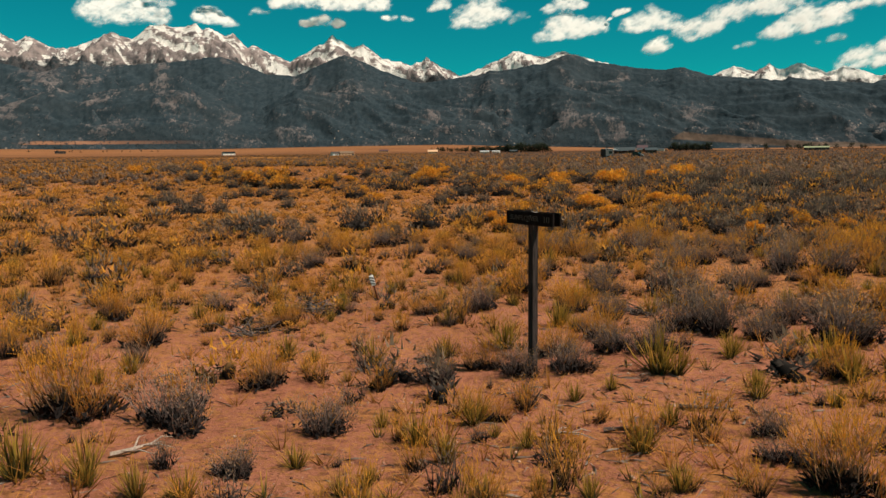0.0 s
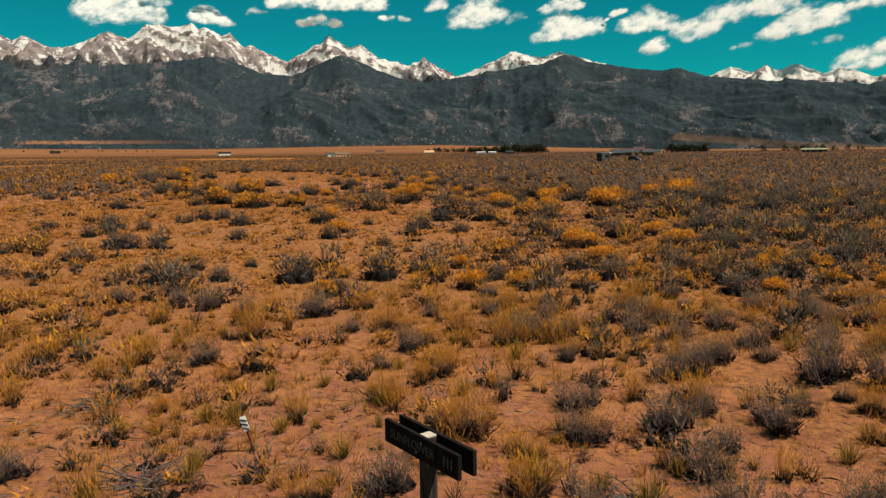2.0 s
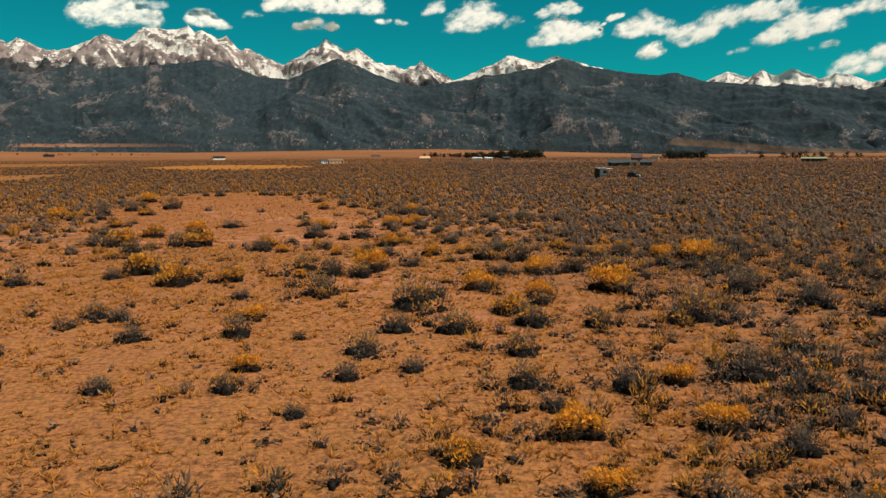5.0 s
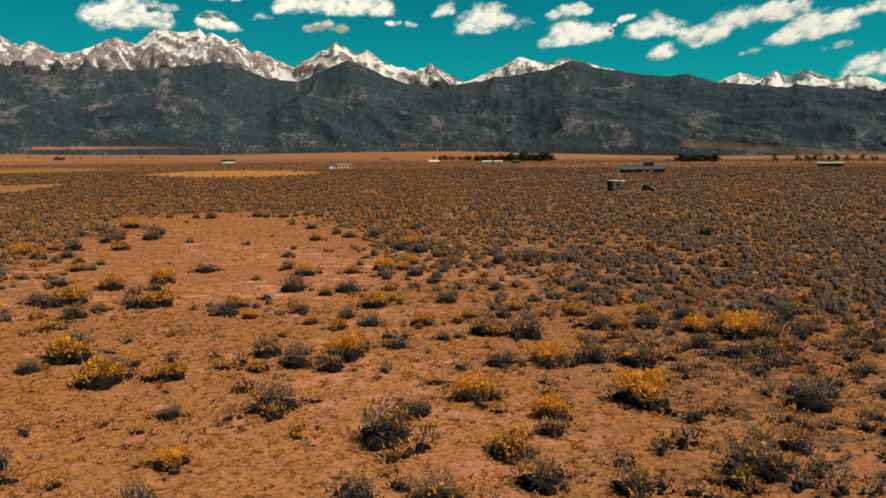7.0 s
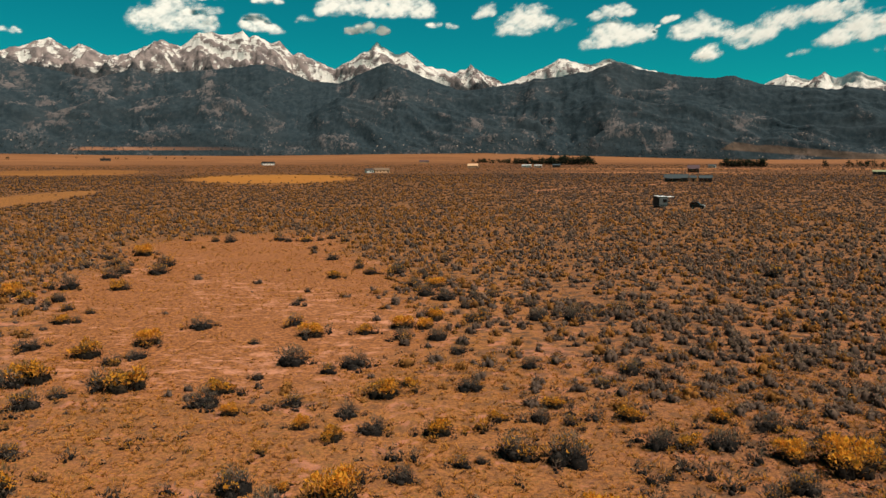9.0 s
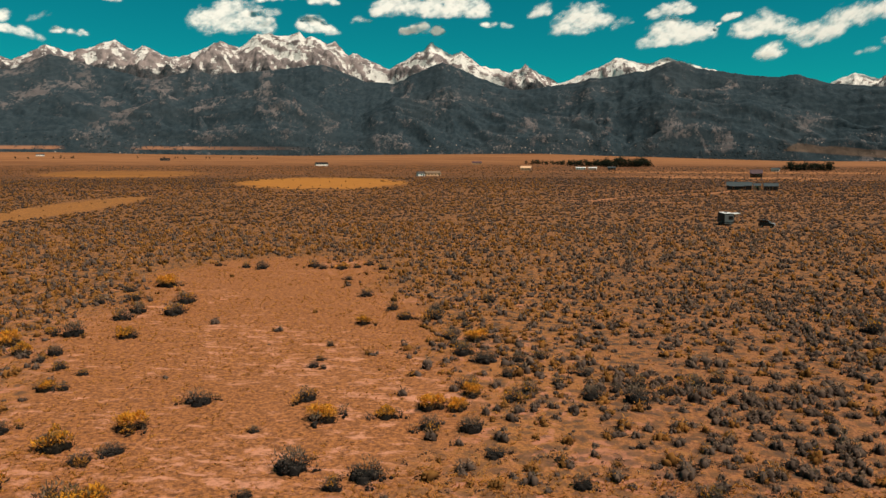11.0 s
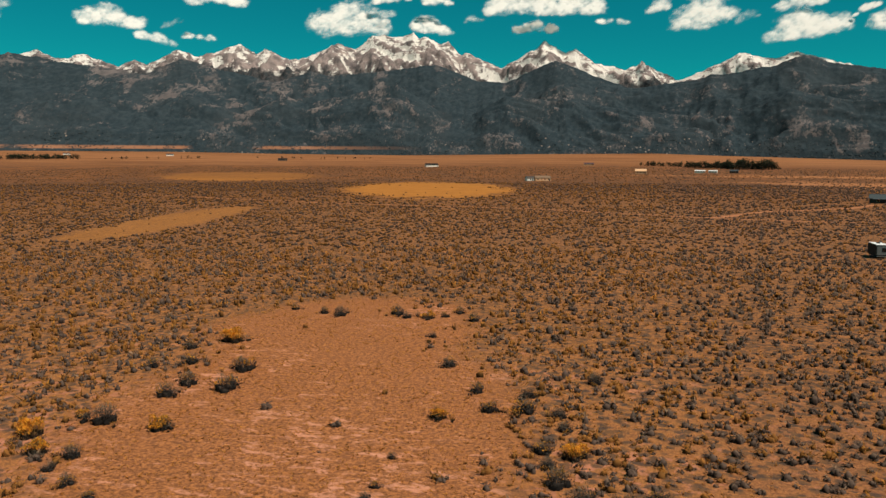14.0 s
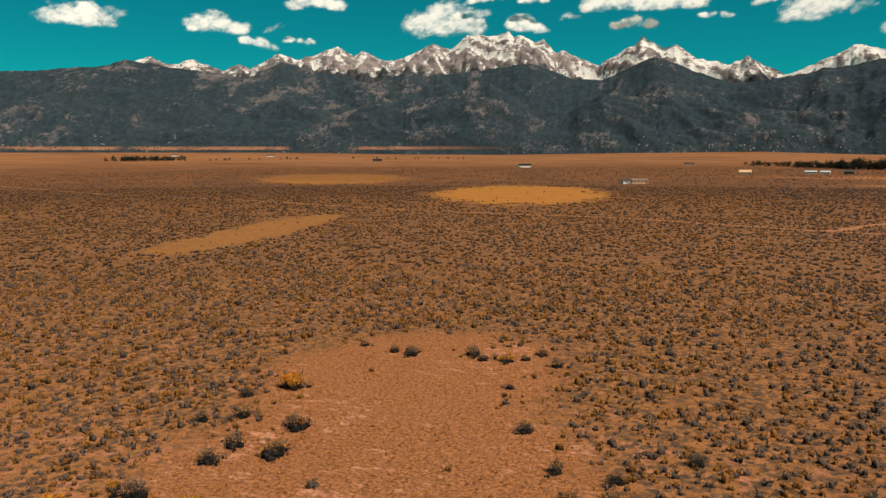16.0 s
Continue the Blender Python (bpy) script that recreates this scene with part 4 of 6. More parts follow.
def lobed(seed, lobes, n_leaf, leaf, sides=6, bloom=0, blade=0.26, spread=0.30):
    """A closed uneven shrub about a metre wide: several lumps, darkened for inner shade, under a shell of small blades.
    """
    g = np.random.default_rng(seed)
    C = []
    for k in range(lobes):
        a, off = k * 2.4 + g.random(), (g.uniform(0.12, spread) if k else 0.03)
        C.append((math.sin(a) * off, math.cos(a) * off, g.uniform(0.20, 0.32) * (1.15 - off), g.uniform(0.26, 0.52) * (1.15 - off)))
    C = np.array(C)
    V, T, P, base = [], [], [], 0
    hub = 0.92 if n_leaf < 60 else 0.48 if n_leaf < 200 else 0.80
    for cx, cy, r, h in C:
        a = np.arange(sides) * math.tau / sides + g.random()
        low = np.stack([cx + np.sin(a) * r * hub * g.uniform(0.6, 1.2, sides), cy + np.cos(a) * r * hub * g.uniform(0.6, 1.2, sides), np.full(sides, -0.03)], -1)
        mid = np.stack([cx + np.sin(a) * r * hub * g.uniform(0.6, 1.15, sides), cy + np.cos(a) * r * hub * g.uniform(0.6, 1.15, sides), h * (0.55 if n_leaf < 60 else 0.22 if n_leaf < 200 else 0.30) * g.uniform(0.6, 1.3, sides)], -1)
        v = np.concatenate([low, mid, [[cx, cy, h * (0.88 if n_leaf < 60 else 0.40)]]])
        k = np.arange(sides)
        k2 = (k + 1) % sides
        t = np.concatenate([np.stack([k, k2, k2 + sides], -1), np.stack([k, k2 + sides, k + sides], -1), np.stack([k + sides, k2 + sides, np.full(sides, 2 * sides)], -1)])
        far_off = n_leaf < 60
        # Low tip values colour the lumps dark, as shade within the shrub.
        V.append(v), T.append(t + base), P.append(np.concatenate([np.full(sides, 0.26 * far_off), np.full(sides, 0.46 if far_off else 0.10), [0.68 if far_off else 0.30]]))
        base += len(v)
    heart = base
    if n_leaf:
        i = g.integers(lobes, size=n_leaf)
        a, u = g.random(n_leaf) * math.tau, g.random(n_leaf) ** 0.75
        q = np.sqrt(1 - u * u)
        c = np.stack([C[i, 0] + np.sin(a) * q * C[i, 2], C[i, 1] + np.cos(a) * q * C[i, 2], u * C[i, 3]], -1) * (0.62 + 0.55 * g.random(n_leaf) ** 0.6)[:, None]
        d = np.stack([np.sin(a) * q, np.cos(a) * q, u + (0.45 if n_leaf > 60 else -0.25)], -1) + g.normal(size=(n_leaf, 3)) * 0.5
        d /= np.linalg.norm(d, axis=1)[:, None]
        s = np.cross(d, g.normal(size=(n_leaf, 3)))
        s /= np.linalg.norm(s, axis=1)[:, None]
        f = leaf * g.uniform(0.6, 1.4, n_leaf)[:, None]
        v = np.stack([c - s * f * blade, c + s * f * blade, c + d * f * (1.35 if n_leaf > 60 else 1.1)], 1).reshape(-1, 3)
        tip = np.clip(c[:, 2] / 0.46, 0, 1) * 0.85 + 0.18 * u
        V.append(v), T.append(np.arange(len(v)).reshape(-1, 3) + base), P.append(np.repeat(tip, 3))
        base += len(v)
    out = [np.concatenate(V), np.concatenate(T), np.concatenate(P), g.random(base)]
    out[3][heart:] = np.repeat(g.random((base - heart) // 3), 3)
    heads = None
    if bloom:
        # gold heads on the tops of some of the lumps
        pick = g.permutation(lobes)[:max(1, (lobes * 2 + 2) // 3)]
        i = pick[g.integers(len(pick), size=bloom)]
        a, u = g.random(bloom) * math.tau, 1 - 0.48 * g.random(bloom) ** 1.2
        q = np.sqrt(1 - u * u)
        c = np.stack([C[i, 0] + np.sin(a) * q * C[i, 2], C[i, 1] + np.cos(a) * q * C[i, 2], u * C[i, 3]], -1) * g.uniform(0.98, 1.16, bloom)[:, None]
        s, d = g.normal(size=(bloom, 3)) * leaf * 0.42, g.normal(size=(bloom, 3)) * leaf * 0.7 + np.array([0, 0, leaf * 0.6])
        v = np.stack([c - s, c + s, c + d], 1).reshape(-1, 3)
        heads = v, np.arange(len(v)).reshape(-1, 3), np.repeat(u, 3), np.repeat(g.random(bloom), 3)
    return out, heads


def tuft_arrays(seed, n, height=1.0, spread=0.55, thick=0.014, single=False):
    g = np.random.default_rng(seed)
    v, t, tip, vary, *_ = twigs(g, n, spread, height, 0.5, thick=thick, bend=0.9, start=0.12, dome=False)
    return slim(v, tip, vary) if single else (v, t, tip, vary)


def make_tuft(seed):
    v, t, tip, vary = tuft_arrays(seed, 90)
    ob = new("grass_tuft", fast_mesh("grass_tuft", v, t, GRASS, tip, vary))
    return tagged(ob, "yellow-green dry bunch grass tuft on red soil", "grass")


def scatter(name, protos, xs, ys, sizes, tall, material, label, category, seed):
    """Many plants joined into one mesh: each a turned, scaled copy of one of the given arrays."""
    g = np.random.default_rng(seed)
    V, T, P, R, base = [], [], [], [], 0
    pick = g.integers(len(protos), size=len(xs))
    turn = g.random(len(xs)) * math.tau
    zs = ground_z(xs, ys)
    for k, (v, t, tip, vary) in enumerate(protos):
        s = np.nonzero(pick == k)[0]
        if not len(s):
            continue
        c, q = np.cos(turn[s])[:, None], np.sin(turn[s])[:, None]
        w, h = sizes[s][:, None], (sizes[s] * tall[s])[:, None]
        X = (v[None, :, 0] * c - v[None, :, 1] * q) * w + xs[s][:, None]
        Y = (v[None, :, 0] * q + v[None, :, 1] * c) * w + ys[s][:, None]
        Z = v[None, :, 2] * h + zs[s][:, None]
        V.append(np.stack([X, Y, Z], -1).reshape(-1, 3))
        T.append((t[None] + (np.arange(len(s)) * len(v))[:, None, None]).reshape(-1, 3) + base)
        P.append(np.tile(tip, len(s)))
        R.append(((vary[None] * 0.5 + g.random(len(s))[:, None]) % 1).ravel())
        base += len(s) * len(v)
    me = fast_mesh(name, np.concatenate(V), np.concatenate(T), material, np.concatenate(P), np.concatenate(R))
    return tagged(new(name, me), label, category, kind="stuff")


# plants that stand out: x, y, width
SAGE_A = [(-3.0, -3.3, 0.52), (2.1, -3.0, 0.60), (2.2, -2.4, 0.45), (-2.4, -2.1, 0.75), (-4.0, -1.9, 1.06), (-1.2, -0.3, 0.70), (-1.8, 0.0, 0.38), (4.7, 1.0, 1.40),
          (-8.2, 2.9, 0.66), (5.3, 3.4, 0.83), (-0.5, 3.5, 0.91), (-5.4, 4.3, 0.69), (-1.0, 8.9, 0.47), (2.5, 8.9, 0.52), (6.3, 9.1, 0.67), (-4.4, 9.3, 0.81),
          (7.6, 9.5, 0.61), (4.5, 9.6, 0.38), (-3.5, 9.8, 0.48), (-0.5, 10.1, 0.80), (-2.8, 10.7, 0.40), (8.3, 10.7, 0.67), (4.4, 11.3, 0.89), (-1.2, 11.4, 0.33),
          (6.3, 11.6, 0.88), (-1.9, 11.9, 0.62), (3.6, 12.1, 0.65), (4.2, 12.9, 0.46), (-3.0, 13.6, 1.14), (-4.9, 13.7, 0.86), (-0.1, 13.7, 0.52), (9.5, 13.9, 0.80)]
SAGE_B = [(6.3, 13.9, 0.63), (-5.9, 14.3, 0.97), (9.8, 14.9, 0.70), (-6.9, 15.1, 0.69), (-8.6, 15.2, 0.86), (6.4, 15.3, 0.71), (1.5, 15.6, 0.68), (8.5, 16.1, 1.23),
          (2.6, 16.3, 0.68), (-2.9, 17.0, 0.65), (11.0, 18.3, 1.24), (8.4, 18.4, 0.79), (5.5, 18.5, 1.15), (1.9, 18.6, 0.75), (-4.5, 18.7, 1.40), (-1.8, 18.9, 1.31),
          (-6.9, 18.9, 0.81), (-0.0, 19.4, 0.94), (3.8, 20.0, 0.81), (-9.9, 20.8, 0.73), (4.8, 21.1, 1.02), (-8.4, 21.2, 0.61), (11.1, 21.3, 1.10), (10.2, 21.3, 0.65),
          (12.8, 21.5, 1.06), (14.6, 22.0, 1.20), (-6.7, 22.1, 0.47), (11.4, 24.8, 1.16), (-12.3, 28.0, 0.94), (-13.9, 28.0, 1.44), (13.4, 28.1, 1.17), (-2.4, 28.2, 0.65)]
SAGE_C = [(5.5, 28.5, 0.80), (15.7, 28.7, 1.22), (-5.1, 30.5, 1.01), (8.5, 30.6, 1.44), (-9.4, 30.7, 0.98), (4.9, 30.8, 1.18), (19.7, 31.7, 1.10), (12.8, 31.7, 1.79),
          (-17.0, 31.9, 0.82), (-1.2, 31.9, 0.97), (1.1, 32.7, 0.89), (-16.8, 33.6, 1.02), (5.3, 35.3, 1.34), (-15.7, 35.5, 0.88), (-1.0, 35.5, 1.49), (16.3, 35.6, 1.60),
          (-17.9, 36.6, 1.50), (-21.5, 36.8, 0.96), (-11.2, 37.8, 1.19), (-4.0, 38.1, 0.69), (-6.8, 38.5, 1.30), (2.8, 38.8, 1.75), (0.2, 39.0, 1.29), (9.3, 39.7, 1.40),
          (13.1, 40.1, 1.36), (6.3, 40.3, 1.60), (-15.2, 40.4, 0.97), (13.9, 41.0, 2.00), (23.7, 41.5, 2.10), (-13.3, 41.9, 1.18), (-14.7, 42.6, 1.14), (16.3, 43.5, 1.37)]
SAGE_D = [(0.7, 44.5, 2.20), (21.5, 44.8, 1.82), (7.4, 45.2, 1.32), (-8.9, 47.3, 0.98), (1.7, 47.4, 1.40), (-4.6, 48.0, 2.10), (19.2, 48.1, 2.40), (-24.1, 52.6, 1.60),
          (-18.9, 54.3, 1.19), (-2.9, 54.6, 1.52), (13.4, 55.1, 2.15), (-14.7, 55.1, 1.27), (-5.0, 55.4, 1.83), (6.0, 55.4, 1.53), (11.0, 55.8, 1.90), (19.1, 56.7, 1.38),
          (20.8, 57.1, 1.42), (-7.1, 57.7, 1.69), (18.0, 59.1, 1.58), (0.2, 59.3, 1.20), (12.4, 60.0, 0.62), (2.9, 60.9, 0.90), (-19.7, 61.1, 1.31), (3.8, 61.3, 0.63),
          (8.0, 61.9, 2.18), (5.5, 62.2, 1.81), (12.8, 63.8, 1.60), (16.0, 63.9, 1.57), (-2.1, 65.5, 1.52), (25.7, 66.1, 1.76), (19.4, 66.9, 1.57), (8.7, 67.2, 1.04)]
SAGE_E = [(7.1, 67.7, 1.25), (-4.0, 68.1, 1.34), (-23.3, 68.3, 1.91), (-12.7, 69.3, 1.65), (-7.4, 69.4, 1.39), (-22.4, 70.3, 1.10), (-28.5, 73.2, 1.72), (3.0, 73.2, 1.53),
          (-21.5, 73.3, 1.22), (11.6, 74.1, 1.13), (-11.2, 74.8, 0.86), (-6.8, 76.4, 1.18), (13.8, 77.2, 1.44), (-22.9, 78.1, 1.32), (-5.3, 78.1, 1.86), (7.0, 78.4, 1.28),
          (-9.8, 78.7, 2.32), (-21.8, 79.9, 1.35), (-31.5, 82.0, 1.73), (1.9, 82.3, 1.20), (-14.4, 84.4, 0.74), (-2.7, 86.4, 1.65), (0.1, 86.4, 1.83), (-20.7, 89.6, 1.93),
          (-32.8, 91.4, 0.97), (-12.9, 91.5, 1.51), (2.7, 93.3, 1.63), (11.9, 94.0, 1.97), (8.5, 94.6, 1.67), (3.8, 95.5, 1.46), (-33.8, 95.6, 1.03), (-0.9, 96.0, 1.63)]
SAGE_F = [(14.3, 96.2, 1.50), (10.5, 96.5, 1.02), (-36.8, 97.0, 1.37), (6.1, 97.9, 1.04), (12.5, 98.3, 1.30), (16.9, 98.6, 1.74), (-40.1, 98.8, 1.03), (1.9, 99.6, 1.07),
          (-14.1, 100.0, 0.61), (19.1, 100.3, 1.37), (-15.1, 100.4, 0.88), (8.3, 100.9, 1.35), (-40.1, 101.2, 1.47), (3.0, 102.0, 1.02), (-15.2, 102.7, 0.91), (-0.2, 104.0, 1.94),
          (2.7, 104.6, 1.24), (4.5, 105.9, 1.45), (-2.5, 106.5, 1.93), (-15.7, 108.0, 0.73), (-43.2, 108.8, 2.31), (-3.6, 109.6, 1.25), (-4.4, 112.4, 1.60), (-42.7, 116.9, 1.87),
          (-3.2, 117.9, 1.29), (-38.0, 120.3, 2.60), (39.4, 120.6, 2.60), (-42.8, 120.9, 1.81), (-10.6, 121.0, 1.81), (-4.2, 121.3, 1.45), (-7.4, 121.7, 2.37), (-50.4, 125.4, 1.54)]
SAGE_G = [(-7.8, 126.4, 1.55), (-13.1, 126.5, 1.45), (-39.9, 127.1, 2.60), (-47.2, 128.1, 2.00), (-1.9, 132.5, 1.70), (-51.3, 134.1, 1.66), (-18.3, 134.9, 1.60), (-24.0, 147.9, 1.07),
          (-41.2, 157.2, 2.08), (-44.1, 158.1, 1.41), (-31.1, 158.4, 1.36), (-21.1, 158.9, 1.60), (-49.7, 159.6, 1.36), (-33.3, 160.5, 2.09), (-25.9, 160.6, 1.37), (-24.3, 163.7, 1.40)]
SAGE_NEAR = [(0.5, -0.1, 0.80), (-0.15, -0.15, 0.72), (1.3, 0.6, 0.75), (1.8, 0.5, 0.80), (1.7, 2.8, 0.72), (3.0, 1.6, 1.20), (5.1, 5.7, 0.95), (3.7, 1.2, 0.80), (2.6, 1.9, 0.95),
             (6.9, 8.0, 1.35), (4.1, 7.8, 0.90), (3.3, 2.9, 0.85), (7.8, 7.5, 1.25), (2.2, 6.4, 0.92), (4.6, 2.7, 0.85)]
SAGES = SAGE_NEAR + SAGE_A + SAGE_B + SAGE_C + SAGE_D + SAGE_E + SAGE_F + SAGE_G
RABBIT_A = [(2.3, -3.7, 1.01), (-5.3, -1.6, 1.20), (-3.4, -0.4, 0.82), (-0.6, 0.1, 0.55), (0.45, 0.55, 0.66), (-7.3, 0.7, 0.83), (-5.6, 1.5, 0.93), (1.2, 1.2, 0.66),
            (-1.4, 3.3, 0.60), (-7.0, 3.4, 0.88), (8.8, 13.7, 0.60), (6.7, 19.2, 0.70), (6.0, 22.8, 1.10), (2.6, 24.4, 1.15),
            (5.9, 26.3, 1.45), (10.1, 26.8, 1.32), (10.3, 31.3, 1.09), (-5.0, 33.0, 1.01), (-6.9, 42.1, 1.28), (5.4, 43.1, 1.60), (7.6, 47.1, 1.40), (11.9, 48.9, 2.40),
            (4.4, 49.7, 1.90), (-14.3, 52.5, 2.60), (-10.9, 53.1, 1.52), (-6.8, 54.4, 1.16), (8.6, 55.6, 1.80), (-17.8, 56.6, 2.60), (-2.5, 56.9, 2.21), (-5.0, 58.0, 0.76)]
RABBIT_B = [(21.0, 61.6, 2.60), (18.8, 62.6, 1.56), (14.2, 64.0, 1.31), (-4.0, 64.1, 1.23), (1.5, 65.2, 1.56), (-6.1, 65.8, 0.97), (4.7, 67.6, 0.98), (-10.7, 67.8, 1.03),
            (17.0, 68.0, 1.30), (12.2, 68.0, 1.41), (8.0, 70.1, 1.31), (-2.2, 71.6, 2.14), (-12.7, 71.9, 1.72), (-19.0, 72.3, 2.60), (-26.1, 73.5, 2.54), (-0.9, 73.8, 1.11),
            (-25.7, 79.8, 2.03), (-22.8, 83.8, 1.91), (-10.4, 87.4, 2.08), (-6.2, 88.6, 1.71), (-1.4, 90.7, 1.46), (-3.3, 90.8, 1.86), (-34.0, 91.1, 1.45), (-0.5, 94.2, 1.51),
            (-43.6, 101.4, 2.06), (-47.1, 104.2, 2.17), (-37.4, 108.7, 1.89), (-46.2, 109.5, 1.31), (-1.8, 112.1, 2.08), (-14.7, 117.9, 1.76), (-48.1, 138.5, 2.60), (-28.0, 159.1, 2.04)]
RABBITS = RABBIT_A + RABBIT_B
TUFTS = [(1.6, -0.4, 0.70), (0.7, 2.1, 0.56), (2.5, 3.2, 0.54), (2.8, 0.3, 0.44), (1.3, 3.7, 0.62), (-0.25, 0.9, 0.66), (3.8, -0.3, 0.70), (4.0, 0.9, 0.40), (-4.9, -3.4, 0.59), (-4.3, -3.4, 0.46), (-3.7, -3.8, 0.37), (-3.3, -3.8, 0.37), (-2.5, -3.1, 0.33), (-1.4, -2.4, 0.47), (-2.1, 0.6, 0.48), (-1.1, -2.9, 0.39), (0.8, -2.7, 0.45),
         (1.3, -2.0, 0.32), (0.4, -1.2, 0.29), (-0.3, -2.5, 0.29), (-0.3, -3.5, 0.22), (-1.8, -3.5, 0.26), (-2.0, -3.7, 0.25), (2.7, 0.1, 0.34), (2.6, -1.0, 0.31), (-1.8, -1.9, 0.26),
         (-0.6, -2.2, 0.24), (3.2, -1.7, 0.32), (1.8, -0.5, 0.5), (3.8, -0.9, 0.55), (-0.8, -3.7, 0.3), (0.9, -3.6, 0.32), (0.1, -3.7, 0.31), (-5.5, 3.5, 0.43), (-5.3, 0.0, 0.41),
         (0.8, 2.3, 0.38), (-0.8, 6.8, 0.44), (0.9, -0.9, 0.28)]

taken = np.array([(x, y, w) for x, y, w in SAGES + RABBITS])


TRACK = [(-660, 565), (-430, 480), (-300, 455), (-167, 412), (-105, 402), (-53, 400), (-6, 378), (24, 364), (60, 358), (112, 361), (190, 372), (330, 390)]
FORK = [(24, 366), (32, 371), (38, 392), (50, 408), (90, 440), (112, 480)]
YARDS = [(322, 655, 9), (55.2, 253.5, 3.8), (63.7, 246, 3.0), (117.5, 494, 12), (132.5, 487, 8), (125, 489, 8), (57, 248.5, 2.2), (64, 242, 2.2)]


def off_track(x, y, half):
    """Whether places keep clear of the dirt tracks and yards."""
    ok = np.ones(len(x), bool)
    for line in (TRACK, FORK):
        for (x0, y0), (x1, y1) in zip(line, line[1:]):
            dx, dy = x1 - x0, y1 - y0
            f = np.clip(((x - x0) * dx + (y - y0) * dy) / (dx * dx + dy * dy), 0, 1)
            ok &= np.hypot(x - x0 - f * dx, y - y0 - f * dy) > half
    for cx, cy, r in YARDS:
        ok &= np.hypot(x - cx, y - cy) > r
    return ok


def wild(cell, r0, r1, seed, dense, clump=0.0):
    """Chance places on the plain, about one to a cell, thinned by the clearings; clump: how wide the thickets are in which they gather."""
    g = np.random.default_rng(seed)
    X, Y = np.meshgrid(np.arange(-r1 * 0.92, r1 * 0.62, cell), np.arange(0, r1, cell), indexing="ij")
    loose = 0.95 if clump else 0.5
    x = X.ravel() + g.uniform(-loose, loose, X.size) * cell
    y = Y.ravel() + g.uniform(-loose, loose, X.size) * cell
    r, az = np.hypot(x, y), np.degrees(np.arctan2(x, y))
    ok = (r > r0) & (r < r1) & (az > -64) & (az < 37)
    x, y = x[ok] + 1, y[ok] - 14
    n = len(x)
    rag = (waves(x / 9 + 70, y / 9 + 70, 41, 4) - 0.5) * 1.5
    keep = np.ones(n)
    keep *= np.clip((0.12 - patch(x, y, BARE) - rag * 1.3) / 0.75, 0.012, 1)
    keep *= 0.34 + 0.66 * np.clip((0.35 - patch(x, y, SPARSE) - rag) / 1.6, 0, 1)
    big = (waves(x / 34 + 11, y / 34 + 5, 47, 4, gain=0.6) - 0.5) * 2.6
    keep *= np.where(patch(x, y, GOLD) + rag * 0.9 + big * 0.6 > 0.05, 0.012, 1)
    keep *= np.clip(0.72 + (waves(x / 14, y / 14, 43, 3) - 0.45) * 2.6, np.where(y < 75, 0.3 + 0.6 * np.clip(x / 9, 0, 1), 0.85), 1) * dense
    keep *= np.where(y < 30, np.clip(0.95 + x / 60, 0.88, 1), np.where(y < 75, np.clip(0.82 + x / 40, 0.75, 1), 1))
    if clump:
        keep *= np.clip((waves(x / clump + 31, y / clump + 77, 48, 2) - 0.30) * 3.6, 0.08, 1)
    ok = (g.random(n) < keep) & off_track(x, y, 2.2)
    x, y = x[ok], y[ok]
    near = np.zeros(len(x), bool)
    for px, py, pw in taken:
        near |= np.hypot(x - px, y - py) < pw * 0.75
    for px, py, pr in ((0, 0, 0.35), (-1.0, 1.35, 0.35), (-1.4, 1.9, 0.35)):
        near |= np.hypot(x - px, y - py) < pr
    return x[~near], y[~near], g


SAGE_PROTOS = [make_shrub("sagebrush", 200 + k, 6, 40, 210, 0.025, 16, SAGE_TWIG, SAGE_LIT, "grey-brown sagebrush with woody base darkened for shade on red soil") for k in range(4)]
RABBIT_PROTOS = [make_shrub("rabbitbrush", 300 + k, 6, 43, 46, 0.022, 172, RABBIT_TWIG, RABBIT_LEAF, "rabbitbrush with feathery orange-tan dry tops") for k in range(4)]


def make_dense(name, seed, leaf_mat, bloom, label):
    """A shrub with a closed heart darkened for inner shade, for those that are passed at a distance."""
    root = thing(name, Matrix(), label, "shrub")
    (v, t, tip, vary), heads = lobed(seed, 6, 820, 0.048, 6, bloom, 0.27)
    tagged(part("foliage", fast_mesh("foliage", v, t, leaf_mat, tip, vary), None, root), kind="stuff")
    if heads:
        tagged(part("bloom", fast_mesh("bloom", heads[0], heads[1], RABBIT_BLOOM, heads[2], heads[3]), None, root, "orange-yellow dry flower tops"), kind="stuff")
    return root


TUFT_PROTOS = [make_tuft(400 + k) for k in range(4)]


def place(protos, spots, tall, group, g, grow=1.0):
    first = set(protos)
    for x, y, w in spots:
        p = protos[int(g.integers(len(protos)))]
        h = w * tall * g.uniform(0.85, 1.15)
        m = pose(x, y, float(ground_z(x, y)), 0, 0, g.uniform(0, 360))
        if p in first:
            first.discard(p)
            ob = p
            ob.matrix_basis = m
        else:
            ob = copy_thing(p, m)
        ob.scale = (w * grow, w * grow, h * grow)
        tagged(ob, group=group)


